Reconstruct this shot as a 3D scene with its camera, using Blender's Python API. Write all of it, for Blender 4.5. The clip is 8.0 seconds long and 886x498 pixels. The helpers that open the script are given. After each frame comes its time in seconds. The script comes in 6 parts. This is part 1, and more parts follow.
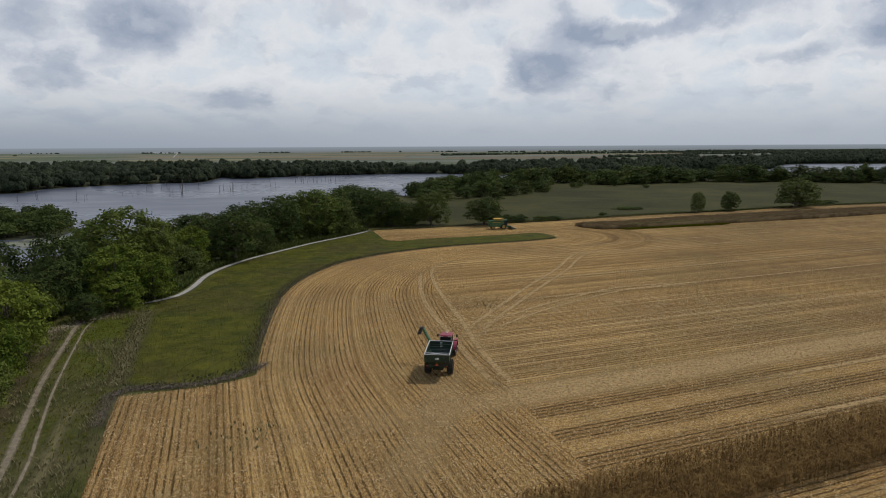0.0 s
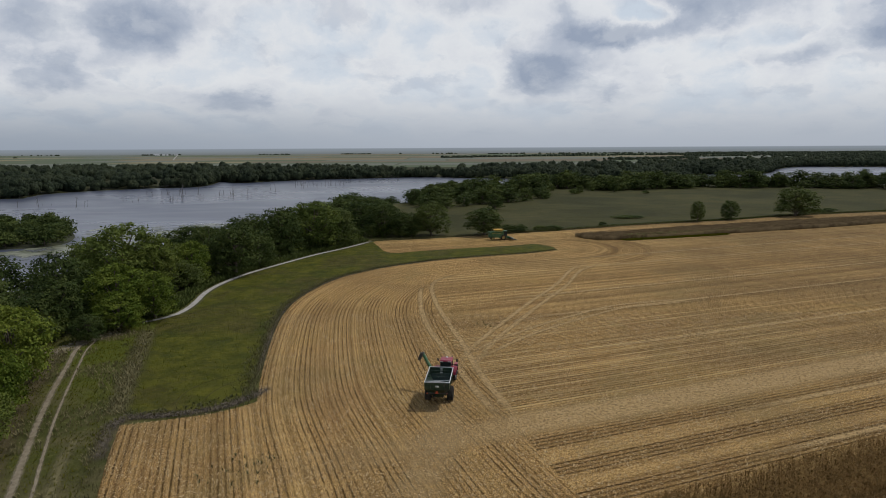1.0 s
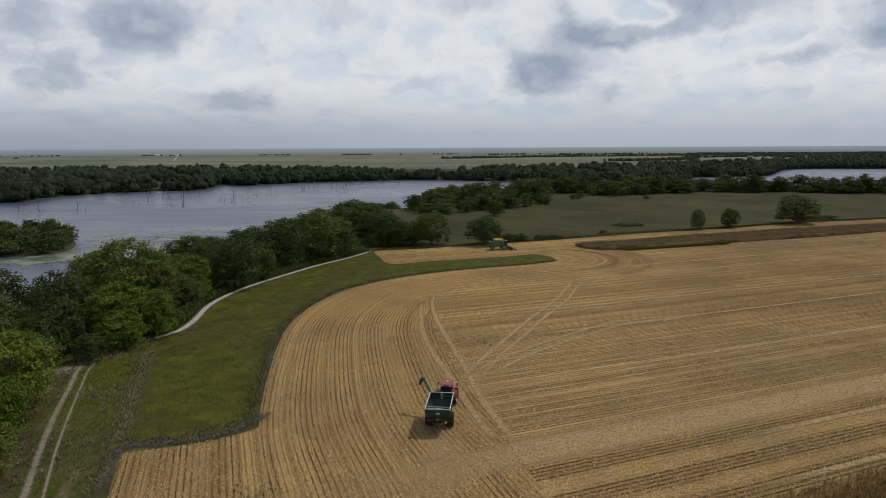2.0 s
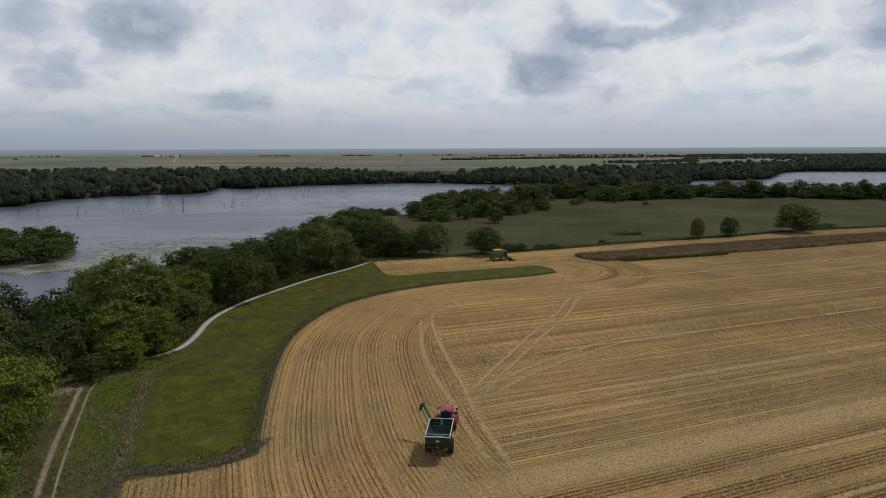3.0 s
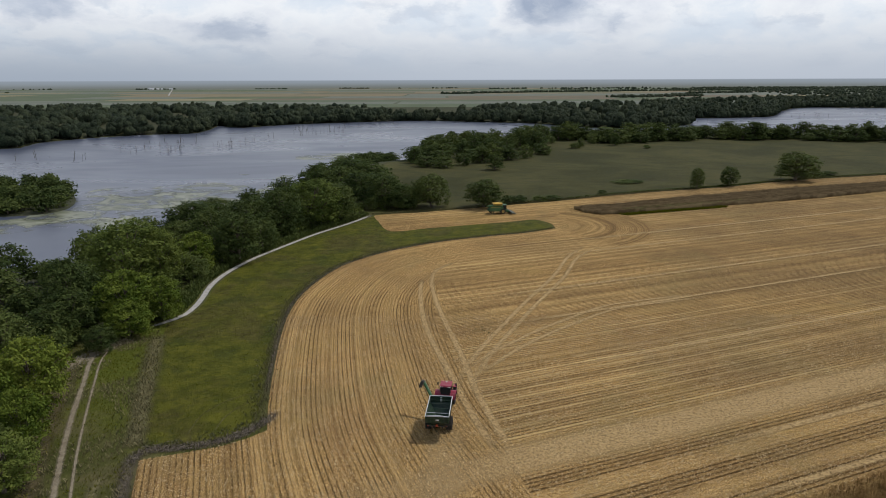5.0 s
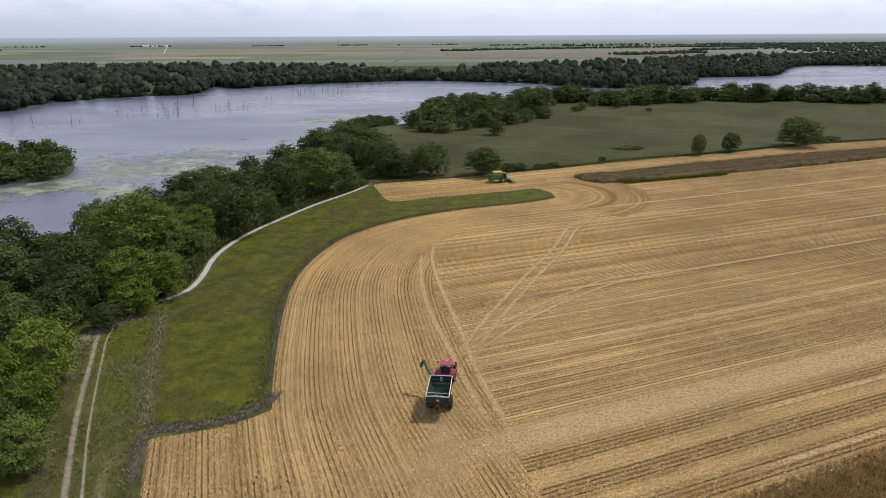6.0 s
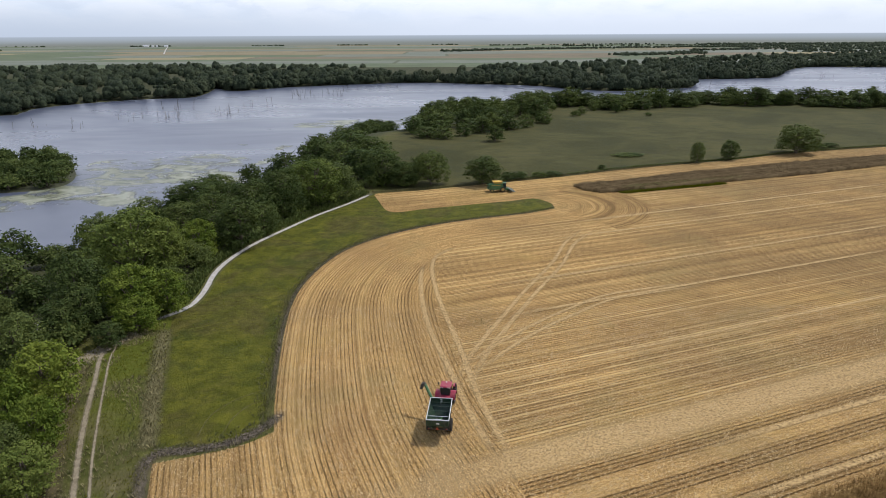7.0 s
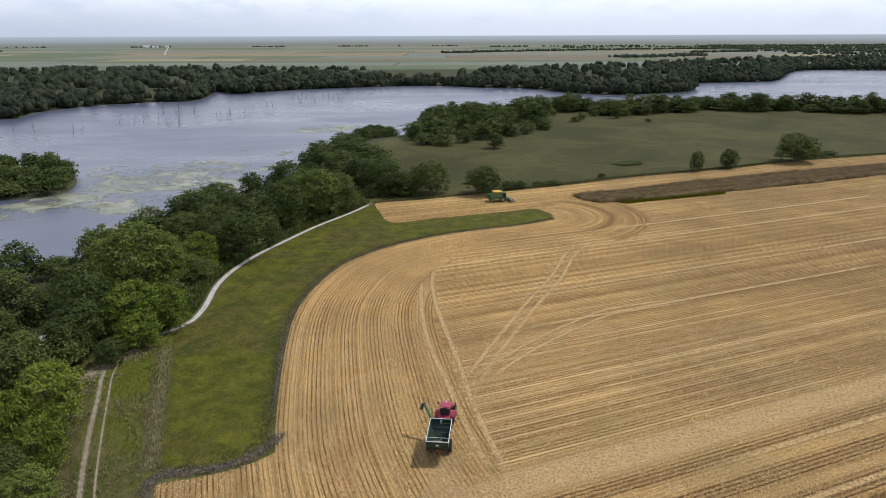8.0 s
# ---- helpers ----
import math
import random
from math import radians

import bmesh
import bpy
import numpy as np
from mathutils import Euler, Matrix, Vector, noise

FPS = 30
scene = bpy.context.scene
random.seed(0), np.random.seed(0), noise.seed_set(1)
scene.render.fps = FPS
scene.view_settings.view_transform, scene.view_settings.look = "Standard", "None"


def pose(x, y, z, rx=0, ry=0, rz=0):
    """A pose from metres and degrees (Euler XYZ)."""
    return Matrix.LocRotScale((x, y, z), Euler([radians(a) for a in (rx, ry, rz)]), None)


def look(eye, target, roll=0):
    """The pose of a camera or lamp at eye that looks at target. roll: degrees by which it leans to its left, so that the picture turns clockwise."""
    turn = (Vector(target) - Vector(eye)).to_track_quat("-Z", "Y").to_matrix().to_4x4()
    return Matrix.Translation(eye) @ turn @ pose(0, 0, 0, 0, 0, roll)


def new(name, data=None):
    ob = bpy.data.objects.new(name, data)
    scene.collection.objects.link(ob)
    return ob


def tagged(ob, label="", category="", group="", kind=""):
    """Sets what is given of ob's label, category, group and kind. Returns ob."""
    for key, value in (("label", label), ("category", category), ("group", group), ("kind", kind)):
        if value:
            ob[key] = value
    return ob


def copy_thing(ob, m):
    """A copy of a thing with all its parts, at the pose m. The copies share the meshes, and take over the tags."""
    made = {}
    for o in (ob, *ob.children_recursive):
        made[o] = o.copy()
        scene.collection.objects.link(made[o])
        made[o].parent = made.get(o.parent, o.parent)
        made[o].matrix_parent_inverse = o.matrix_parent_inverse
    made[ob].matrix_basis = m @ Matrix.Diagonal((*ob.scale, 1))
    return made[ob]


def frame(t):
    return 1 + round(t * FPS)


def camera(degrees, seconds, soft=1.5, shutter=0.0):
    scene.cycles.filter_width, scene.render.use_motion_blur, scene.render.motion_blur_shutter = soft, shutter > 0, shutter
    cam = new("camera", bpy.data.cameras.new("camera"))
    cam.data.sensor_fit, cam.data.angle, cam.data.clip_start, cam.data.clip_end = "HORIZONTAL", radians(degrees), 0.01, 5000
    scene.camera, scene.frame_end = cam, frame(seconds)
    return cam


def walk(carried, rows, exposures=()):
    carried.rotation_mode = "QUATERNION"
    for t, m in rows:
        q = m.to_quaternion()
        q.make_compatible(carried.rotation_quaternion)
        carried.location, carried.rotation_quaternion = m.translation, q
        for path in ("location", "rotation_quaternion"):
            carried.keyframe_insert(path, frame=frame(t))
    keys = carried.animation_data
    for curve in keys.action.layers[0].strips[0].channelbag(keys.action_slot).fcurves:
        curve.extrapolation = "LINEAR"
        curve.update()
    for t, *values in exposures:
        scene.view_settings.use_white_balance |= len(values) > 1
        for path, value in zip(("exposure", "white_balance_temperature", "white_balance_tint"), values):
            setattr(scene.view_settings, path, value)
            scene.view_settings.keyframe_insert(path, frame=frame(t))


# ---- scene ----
cam = camera(68.6, 8.0, 0.9)
PATH = [
    (0, (0.866, -1.081, 30.458), (0.865, 0.894, 30.147), -0.3),
    (0.5, (0.891, -0.969, 32.188), (0.89, 1.007, 31.88), -0.3),
    (1, (0.871, -0.869, 33.978), (0.87, 1.108, 33.671), -0.3),
    (1.5, (0.886, -0.75, 35.764), (0.884, 1.226, 35.457), -0.3),
    (3, (0.815, -0.576, 41.376), (0.814, 1.4, 41.071), -0.2),
    (3.5, (0.809, -0.49, 43.179), (0.809, 1.487, 42.875), -0.2),
    (4, (0.887, -0.436, 45.086), (0.886, 1.541, 44.782), -0.2),
    (4.5, (0.853, -0.449, 46.801), (0.852, 1.516, 46.432), -0.2),
    (5, (0.902, -0.584, 48.672), (0.901, 1.352, 48.169), -0.2),
    (5.2, (0.932, -0.644, 49.172), (0.931, 1.277, 48.616), -0.3),
    (6.5, (0.948, -0.474, 54.497), (0.946, 1.425, 53.87), -0.3),
    (7, (0.968, -0.458, 56.231), (0.966, 1.442, 55.606), -0.3),
    (7.5, (0.961, -0.461, 58.072), (0.96, 1.439, 57.447), -0.2),
    (8, (0.98, -0.349, 59.697), (0.978, 1.551, 59.074), -0.2),
]
EXPOSURES = [(0, -0.86, 6250, 10), (4.0, -0.87, 6250, 10), (4.5, -0.8, 6250, 10), (5.0, -0.6, 6200, 10), (5.5, -0.31, 6150, 12), (6.0, -0.09, 6100, 12), (6.5, 0.0, 6100, 12), (8.0, -0.03, 6100, 12)]
walk(cam, [(t, look(eye, target, roll)) for t, eye, target, roll in PATH], EXPOSURES)

# ---- light ----
SUN_DIR = Vector((0.62, 0.31, 1.0)).normalized()
SUN_EL = math.asin(SUN_DIR.z)
SUN_AZ = math.atan2(SUN_DIR.x, SUN_DIR.y)

sun = new("sun", bpy.data.lights.new("sun", "SUN"))
sun.data.energy, sun.data.angle, sun.data.color = 3.7, radians(1.2), (1.0, 0.95, 0.87)
sun.matrix_world = look(SUN_DIR * 300, (0, 0, 0))


class Nodes:
    """Short hand for building node trees."""

    def __init__(self, tree):
        self.t = tree
        tree.nodes.clear()

    def add(self, kind, **props):
        n = self.t.nodes.new(kind)
        for k, v in props.items():
            setattr(n, k, v)
        return n

    def put(self, node, socket, value):
        if value is None:
            return
        s = node.inputs[socket]
        if isinstance(value, bpy.types.NodeSocket):
            self.t.links.new(value, s)
        else:
            s.default_value = (*value, 1.0) if isinstance(value, tuple) and len(value) == 3 and s.type == "RGBA" else value

    def math(self, op, a, b=None, c=None, clamp=False):
        n = self.add("ShaderNodeMath", operation=op, use_clamp=clamp)
        for i, v in enumerate((a, b, c)):
            self.put(n, i, v)
        return n.outputs[0]

    def vec(self, op, a, b=None, scale=None):
        n = self.add("ShaderNodeVectorMath", operation=op)
        self.put(n, 0, a)
        self.put(n, 1, b)
        self.put(n, "Scale", scale)
        return n.outputs["Value" if op in ("DOT_PRODUCT", "LENGTH", "DISTANCE") else "Vector"]

    def coords(self, scale=(1, 1, 1), which="Object", turn=0.0):
        m = self.add("ShaderNodeMapping")
        self.put(m, "Vector", self.add("ShaderNodeTexCoord").outputs[which])
        m.inputs["Scale"].default_value = scale
        m.inputs["Rotation"].default_value = (0, 0, turn)
        return m.outputs[0]

    def noise(self, scale, detail=3.0, rough=0.55, vector=None, dist=0.0, out="Fac"):
        n = self.add("ShaderNodeTexNoise")
        self.put(n, "Vector", vector if vector is not None else self.coords())
        for k, v in (("Scale", scale), ("Detail", detail), ("Roughness", rough), ("Distortion", dist)):
            n.inputs[k].default_value = v
        return n.outputs[out]

    def span(self, value, lo, hi, a=0.0, b=1.0):
        n = self.add("ShaderNodeMapRange", clamp=True, interpolation_type="SMOOTHSTEP")
        for i, v in enumerate((value, lo, hi, a, b)):
            self.put(n, i, v)
        return n.outputs[0]

    def mix(self, fac, a, b, blend="MIX"):
        n = self.add("ShaderNodeMix", data_type="RGBA", blend_type=blend)
        self.put(n, 0, fac)
        self.put(n, 6, a)
        self.put(n, 7, b)
        return n.outputs[2]

    def attr(self, name):
        return self.add("ShaderNodeAttribute", attribute_name=name).outputs["Fac"]

    def bump(self, height, strength, distance=0.1):
        n = self.add("ShaderNodeBump")
        self.put(n, "Height", height)
        n.inputs["Strength"].default_value, n.inputs["Distance"].default_value = strength, distance
        return n.outputs[0]

    def surface(self, colour, rough=0.8, metal=0.0, normal=None, spec=0.3, **more):
        n = self.add("ShaderNodeBsdfPrincipled")
        for k, v in (("Base Color", colour), ("Roughness", rough), ("Metallic", metal), ("Normal", normal), ("Specular IOR Level", spec)):
            self.put(n, k, v)
        for k, v in more.items():
            self.put(n, k.replace("_", " "), v)
        return n.outputs[0]

    def out(self, shader):
        self.t.links.new(shader, self.add("ShaderNodeOutputMaterial").inputs[0])


def material(name):
    m = bpy.data.materials.new(name)
    m.use_nodes = True
    return m, Nodes(m.node_tree)


def build_world():
    """Broken heaped cloud, thick and pale towards the horizon, opening to blue overhead."""
    world = bpy.data.worlds.new("sky")
    world.use_nodes = True
    scene.world = world
    n = Nodes(world.node_tree)
    sky = n.add("ShaderNodeTexSky", sky_type="NISHITA", sun_disc=False, sun_elevation=SUN_EL, sun_rotation=SUN_AZ)
    sky.air_density, sky.dust_density, sky.altitude = 1.0, 2.0, 250
    blue = n.vec("SCALE", sky.outputs[0], scale=0.10)
    way = n.add("ShaderNodeTexCoord").outputs["Generated"]
    sep = n.add("ShaderNodeSeparateXYZ")
    n.put(sep, 0, way)
    up = n.math("MAXIMUM", sep.outputs[2], 0.0)
    # heaps look flatter towards the horizon
    puffs = n.add("ShaderNodeCombineXYZ")
    n.put(puffs, 0, sep.outputs[0])
    n.put(puffs, 1, sep.outputs[1])
    n.put(puffs, 2, n.math("MULTIPLY", n.math("LOGARITHM", n.math("ADD", up, 0.07), 2.718), 0.30))
    puff = puffs.outputs[0]
    swirl = n.vec("SUBTRACT", n.noise(13.0, 6.0, 0.62, puff, 0.0, "Color"), (0.5, 0.5, 0.5))
    bent = n.vec("ADD", way, n.vec("MULTIPLY", swirl, (0.085, 0.085, 0.05)))
    big = n.noise(CLOUD_BIG, 3.0, 0.5, puff)
    rough = n.vec("ADD", puff, n.vec("MULTIPLY", n.vec("SUBTRACT", n.noise(24.0, 4.0, 0.6, puff, 0.0, "Color"), (0.5, 0.5, 0.5)), (0.05, 0.05, 0.05)))

    def heap(where):
        """Rounded heads of cloud of several sizes."""
        total = n.math("MULTIPLY", n.noise(9.5, 6.0, 0.56, where), 0.62)
        for scale, share in ((9.0, 0.24), (19.0, 0.14)):
            cells = n.add("ShaderNodeTexVoronoi", feature="SMOOTH_F1")
            n.put(cells, "Vector", where)
            cells.inputs["Scale"].default_value, cells.inputs["Smoothness"].default_value = scale, 0.35
            total = n.math("ADD", total, n.math("MULTIPLY", n.math("SUBTRACT", 1.0, cells.outputs["Distance"]), share))
        return total

    lump = heap(rough)
    body = n.math("ADD", n.math("MULTIPLY", big, 0.28), n.math("MULTIPLY", lump, 0.70))
    for az, el, wa, we, amount in CLOUDS:
        c = Vector((math.sin(radians(az)) * math.cos(radians(el)), math.cos(radians(az)) * math.cos(radians(el)), math.sin(radians(el))))
        d = n.vec("SUBTRACT", bent, tuple(c))
        d = n.vec("MULTIPLY", d, (1 / math.sin(radians(wa)), 1 / math.sin(radians(wa)), 1 / math.sin(radians(we))))
        body = n.math("ADD", body, n.math("MULTIPLY", n.span(n.vec("LENGTH", d), 0.0, 1.60, 1.0, 0.0), 1.35 * amount))
    ramp = n.add("ShaderNodeValToRGB")
    stops = ((0.36, (0.79, 0.865, 0.945)), (0.43, (0.87, 0.915, 0.965)), (0.50, (1.0, 1.0, 1.0)), (0.55, (0.90, 0.91, 0.94)), (0.615, (0.62, 0.665, 0.75)), (0.72, (0.41, 0.47, 0.585)))
    while len(ramp.color_ramp.elements) < len(stops):
        ramp.color_ramp.elements.new(0.5)
    for e, (p, col) in zip(ramp.color_ramp.elements, stops):
        e.position, e.color = p, (*col, 1)
    n.put(ramp, 0, body)
    # heaped cloud: tops catch the light, undersides stay grey-blue
    above = heap(n.vec("ADD", rough, (0.006, 0.0, 0.030)))
    relief = n.math("SUBTRACT", lump, above)
    tone = n.mix(n.span(relief, -0.14, -0.01, 0.45, 0.0), ramp.outputs[0], (0.62, 0.66, 0.745))
    edge = n.math("MULTIPLY", n.span(relief, 0.0, 0.16, 0.0, 0.75), n.span(body, 0.56, 0.68, 1.0, 0.40))
    tone = n.mix(edge, tone, (1.04, 1.04, 1.03))
    hazy = n.mix(n.span(sep.outputs[0], -0.58, 0.15), (0.42, 0.47, 0.54), (0.56, 0.605, 0.67))
    cloud = n.mix(n.span(up, 0.0, 0.105, 0.0, 1.0), hazy, tone)
    # the cloud thins overhead
    cloud = n.mix(n.span(up, 0.22, 0.62, 0.06, 0.80), cloud, blue)
    # distance below the horizon, past the end of the ground sheet
    low = n.mix(n.span(sep.outputs[2], -0.012, 0.0), (0.17, 0.18, 0.155), (0.30, 0.335, 0.37))
    col = n.mix(n.span(sep.outputs[2], -0.0006, 0.0012), low, cloud)
    bg = n.add("ShaderNodeBackground")
    n.put(bg, 0, col)
    bg.inputs[1].default_value = 1.38
    n.t.links.new(bg.outputs[0], n.add("ShaderNodeOutputWorld").inputs[0])


CLOUD_BIG = 6.0
# bearing, elevation, half width, half height (degrees), weight
CLOUDS = [
    (-23.5, 9.6, 5.6, 2.4, 0.17), (-32.5, 10.2, 4.5, 1.8, 0.10), (-30.0, 6.0, 5.5, 1.6, 0.10), (-17.5, 4.0, 5.0, 0.9, 0.10), (-26, 4.6, 6.0, 0.8, 0.07),
    (8.6, 6.6, 4.4, 1.9, 0.22), (21.5, 11.4, 5.6, 2.5, 0.18), (14.5, 9.3, 5.6, 1.0, 0.16), (1.0, 12.2, 4.0, 1.6, 0.12), (33.5, 8.2, 3.6, 1.8, 0.15),
    (-8, 10.6, 1.8, 1.8, 0.09), (-7.6, 6.8, 1.6, 1.0, 0.07), (26, 6.6, 4, 0.9, 0.08), (12.5, 4.4, 6, 0.7, 0.05),
    (-14, 10.5, 3.5, 2.0, -0.06), (-3.5, 8, 4.5, 2.8, -0.07), (16.5, 10.6, 2.0, 0.9, -0.16), (26, 9, 2.4, 1.5, -0.04),
]
build_world()


# ---- plan ----
def spline(points, step=2.0, closed=False):
    """A smooth line through a few control points."""
    p = np.array(points, float)
    n = len(p)
    out = []
    for i in range(n if closed else n - 1):
        q = [p[(i + k) % n] if closed else p[min(max(i + k, 0), n - 1)] for k in (-1, 0, 1, 2)]
        m = max(1, int(np.linalg.norm(q[2] - q[1]) / step))
        for j in range(m):
            u = j / m
            out.append(0.5 * (2 * q[1] + (q[2] - q[0]) * u + (2 * q[0] - 5 * q[1] + 4 * q[2] - q[3]) * u * u + (3 * q[1] - q[0] - 3 * q[2] + q[3]) * u ** 3))
    if not closed:
        out.append(p[-1])
    return np.array(out)


def edge_distance(pts, line):
    """Distance of points to a closed line, negative inside."""
    best = np.full(len(pts), 1e9)
    inside = np.zeros(len(pts), bool)
    for a, b in zip(line, np.roll(line, -1, axis=0)):
        ab = b - a
        t = np.clip(((pts - a) @ ab) / max(ab @ ab, 1e-9), 0, 1)
        best = np.minimum(best, np.linalg.norm(pts - a - t[:, None] * ab, axis=1))
        cross = (a[1] > pts[:, 1]) != (b[1] > pts[:, 1])
        xs = a[0] + (pts[:, 1] - a[1]) / (ab[1] if abs(ab[1]) > 1e-9 else 1e-9) * ab[0]
        inside ^= cross & (pts[:, 0] < xs)
    return np.where(inside, -best, best)


UPLAND = spline([(-72, -600), (-72, 20), (-76, 60), (-80, 100), (-68, 125), (-64, 160), (-54, 192), (-40, 222), (-34, 245), (-36, 300), (-44, 350),
                 (-36, 400), (-5, 425), (30, 470), (80, 560), (160, 600), (300, 585), (480, 565), (1200, 480), (2600, 100), (2400, -2600), (-72, -2600)], 25, True)
LAKE = spline([(-340, 230), (-150, 192), (-114, 212), (-112, 265), (-100, 290), (-84, 306), (-77, 342), (-84, 400), (-70, 452), (-36, 470), (-18, 508),
               (-8, 622), (70, 694), (143, 735), (190, 700), (255, 672), (330, 695), (480, 668), (800, 720), (1200, 950), (1300, 1330), (898, 1364),
               (748, 1376), (624, 1220), (533, 1067), (476, 1030), (366, 1000), (342, 905), (307, 848), (218, 809), (168, 836), (128, 900), (53, 938),
               (-35, 974), (-114, 947), (-200, 900), (-252, 838)], 12, False)
LAKE = np.vstack([LAKE, spline([(-252, 838), (-276, 850), (-298, 884), (-284, 800), (-284, 748), (-320, 734), (-353, 710), (-380, 671), (-392, 636), (-384, 600),
                               (-400, 574), (-620, 560), (-900, 300), (-640, 120), (-340, 230)], 12)[1:-1]])
WATER_Z = -9.0


def height(pts):
    """The lie of the land: a level upland that falls to the lake."""
    up = edge_distance(pts, UPLAND)
    lake = edge_distance(pts, LAKE)
    s = np.clip(up / 34, 0, 1)
    s = s * s * (3 - 2 * s)
    low = WATER_Z + np.clip(0.12 * lake, -2.5, 3.0)
    z = -s * 9.0
    z = np.maximum(np.where(s > 0.98, low, np.minimum(z, WATER_Z + 0.4 * np.maximum(lake, 0) + 0.1)), low)
    return np.where(up < 0, 0.0, np.where(lake < 0, low, z))


GRID = {}


def height_at(x, y):
    """Height of the ground sheet at a place."""
    xs, ys, z = GRID["x"], GRID["y"], GRID["z"]
    i, j = np.searchsorted(xs, x) - 1, np.searchsorted(ys, y) - 1
    u, v = (x - xs[i]) / (xs[i + 1] - xs[i]), (y - ys[j]) / (ys[j + 1] - ys[j])
    return float((z[j, i] * (1 - u) + z[j, i + 1] * u) * (1 - v) + (z[j + 1, i] * (1 - u) + z[j + 1, i + 1] * u) * v)


# ---- mesh helpers ----
def mesh_from(name, verts, faces, mat, attrs=None, smooth=False):
    me = bpy.data.meshes.new(name)
    verts = np.asarray(verts, np.float32)
    faces = np.asarray(faces, np.int32)
    k = faces.shape[1]
    me.vertices.add(len(verts))
    me.vertices.foreach_set("co", verts.ravel())
    me.loops.add(faces.size)
    me.loops.foreach_set("vertex_index", faces.ravel())
    me.polygons.add(len(faces))
    me.polygons.foreach_set("loop_start", np.arange(0, faces.size, k, dtype=np.int32))
    me.polygons.foreach_set("loop_total", np.full(len(faces), k, np.int32))
    if smooth:
        me.polygons.foreach_set("use_smooth", np.ones(len(faces), bool))
    me.update(calc_edges=True)
    for key, values in (attrs or {}).items():
        me.attributes.new(key, "FLOAT", "POINT").data.foreach_set("value", np.asarray(values, np.float32))
    me.materials.append(mat)
    return me


def part(name, bm, mat, parent=None, label=""):
    """Links a bmesh as one mesh object under a thing or a part."""
    me = bpy.data.meshes.new(name)
    bm.to_mesh(me)
    bm.free()
    me.materials.append(mat)
    ob = new(name, me)
    ob.parent = parent
    return tagged(ob, label)


def sheet(name, outline, z, mat, label, category, attrs=None):
    """A level sheet inside a closed outline."""
    from mathutils.geometry import tessellate_polygon
    co = [Vector((x, y, z)) for x, y in outline]
    tris = tessellate_polygon([co])
    co = np.array([tuple(c) for c in co])
    me = mesh_from(name, co, [t for t in tris], mat, {k: f(co) for k, f in (attrs or {}).items()})
    flip_up(me)
    return tagged(new(name, me), label, category, kind="structure")


def flip_up(me):
    bm = bmesh.new()
    bm.from_mesh(me)
    bmesh.ops.recalc_face_normals(bm, faces=bm.faces)
    if sum(f.normal.z * f.calc_area() for f in bm.faces) < 0:
        bmesh.ops.reverse_faces(bm, faces=bm.faces)
    bm.to_mesh(me)
    bm.free()


def offset(line, d):
    """A line moved to its right by d metres (a number, or one for each point)."""
    t = np.gradient(line, axis=0)
    t /= np.linalg.norm(t, axis=1)[:, None]
    return line + np.stack([t[:, 1], -t[:, 0]], 1) * np.reshape(d, (-1, 1))


def strip(name, line, offsets, z, mat, label, category, row0=0.0, kind="structure"):
    """A sheet swept along a line between side offsets; carries the attribute row (metres across)."""
    cols = [offset(line, d) for d in offsets]
    v = np.concatenate([np.column_stack([c, np.full(len(c), z)]) for c in cols])
    n = len(line)
    f = [(i * n + j, (i + 1) * n + j, (i + 1) * n + j + 1, i * n + j + 1) for i in range(len(cols) - 1) for j in range(n - 1)]
    row = np.concatenate([np.broadcast_to(np.asarray(d, float) + row0, (n,)) for d in offsets])
    me = mesh_from(name, v, f, mat, {"row": row})
    flip_up(me)
    return tagged(new(name, me), label, category, kind=kind)


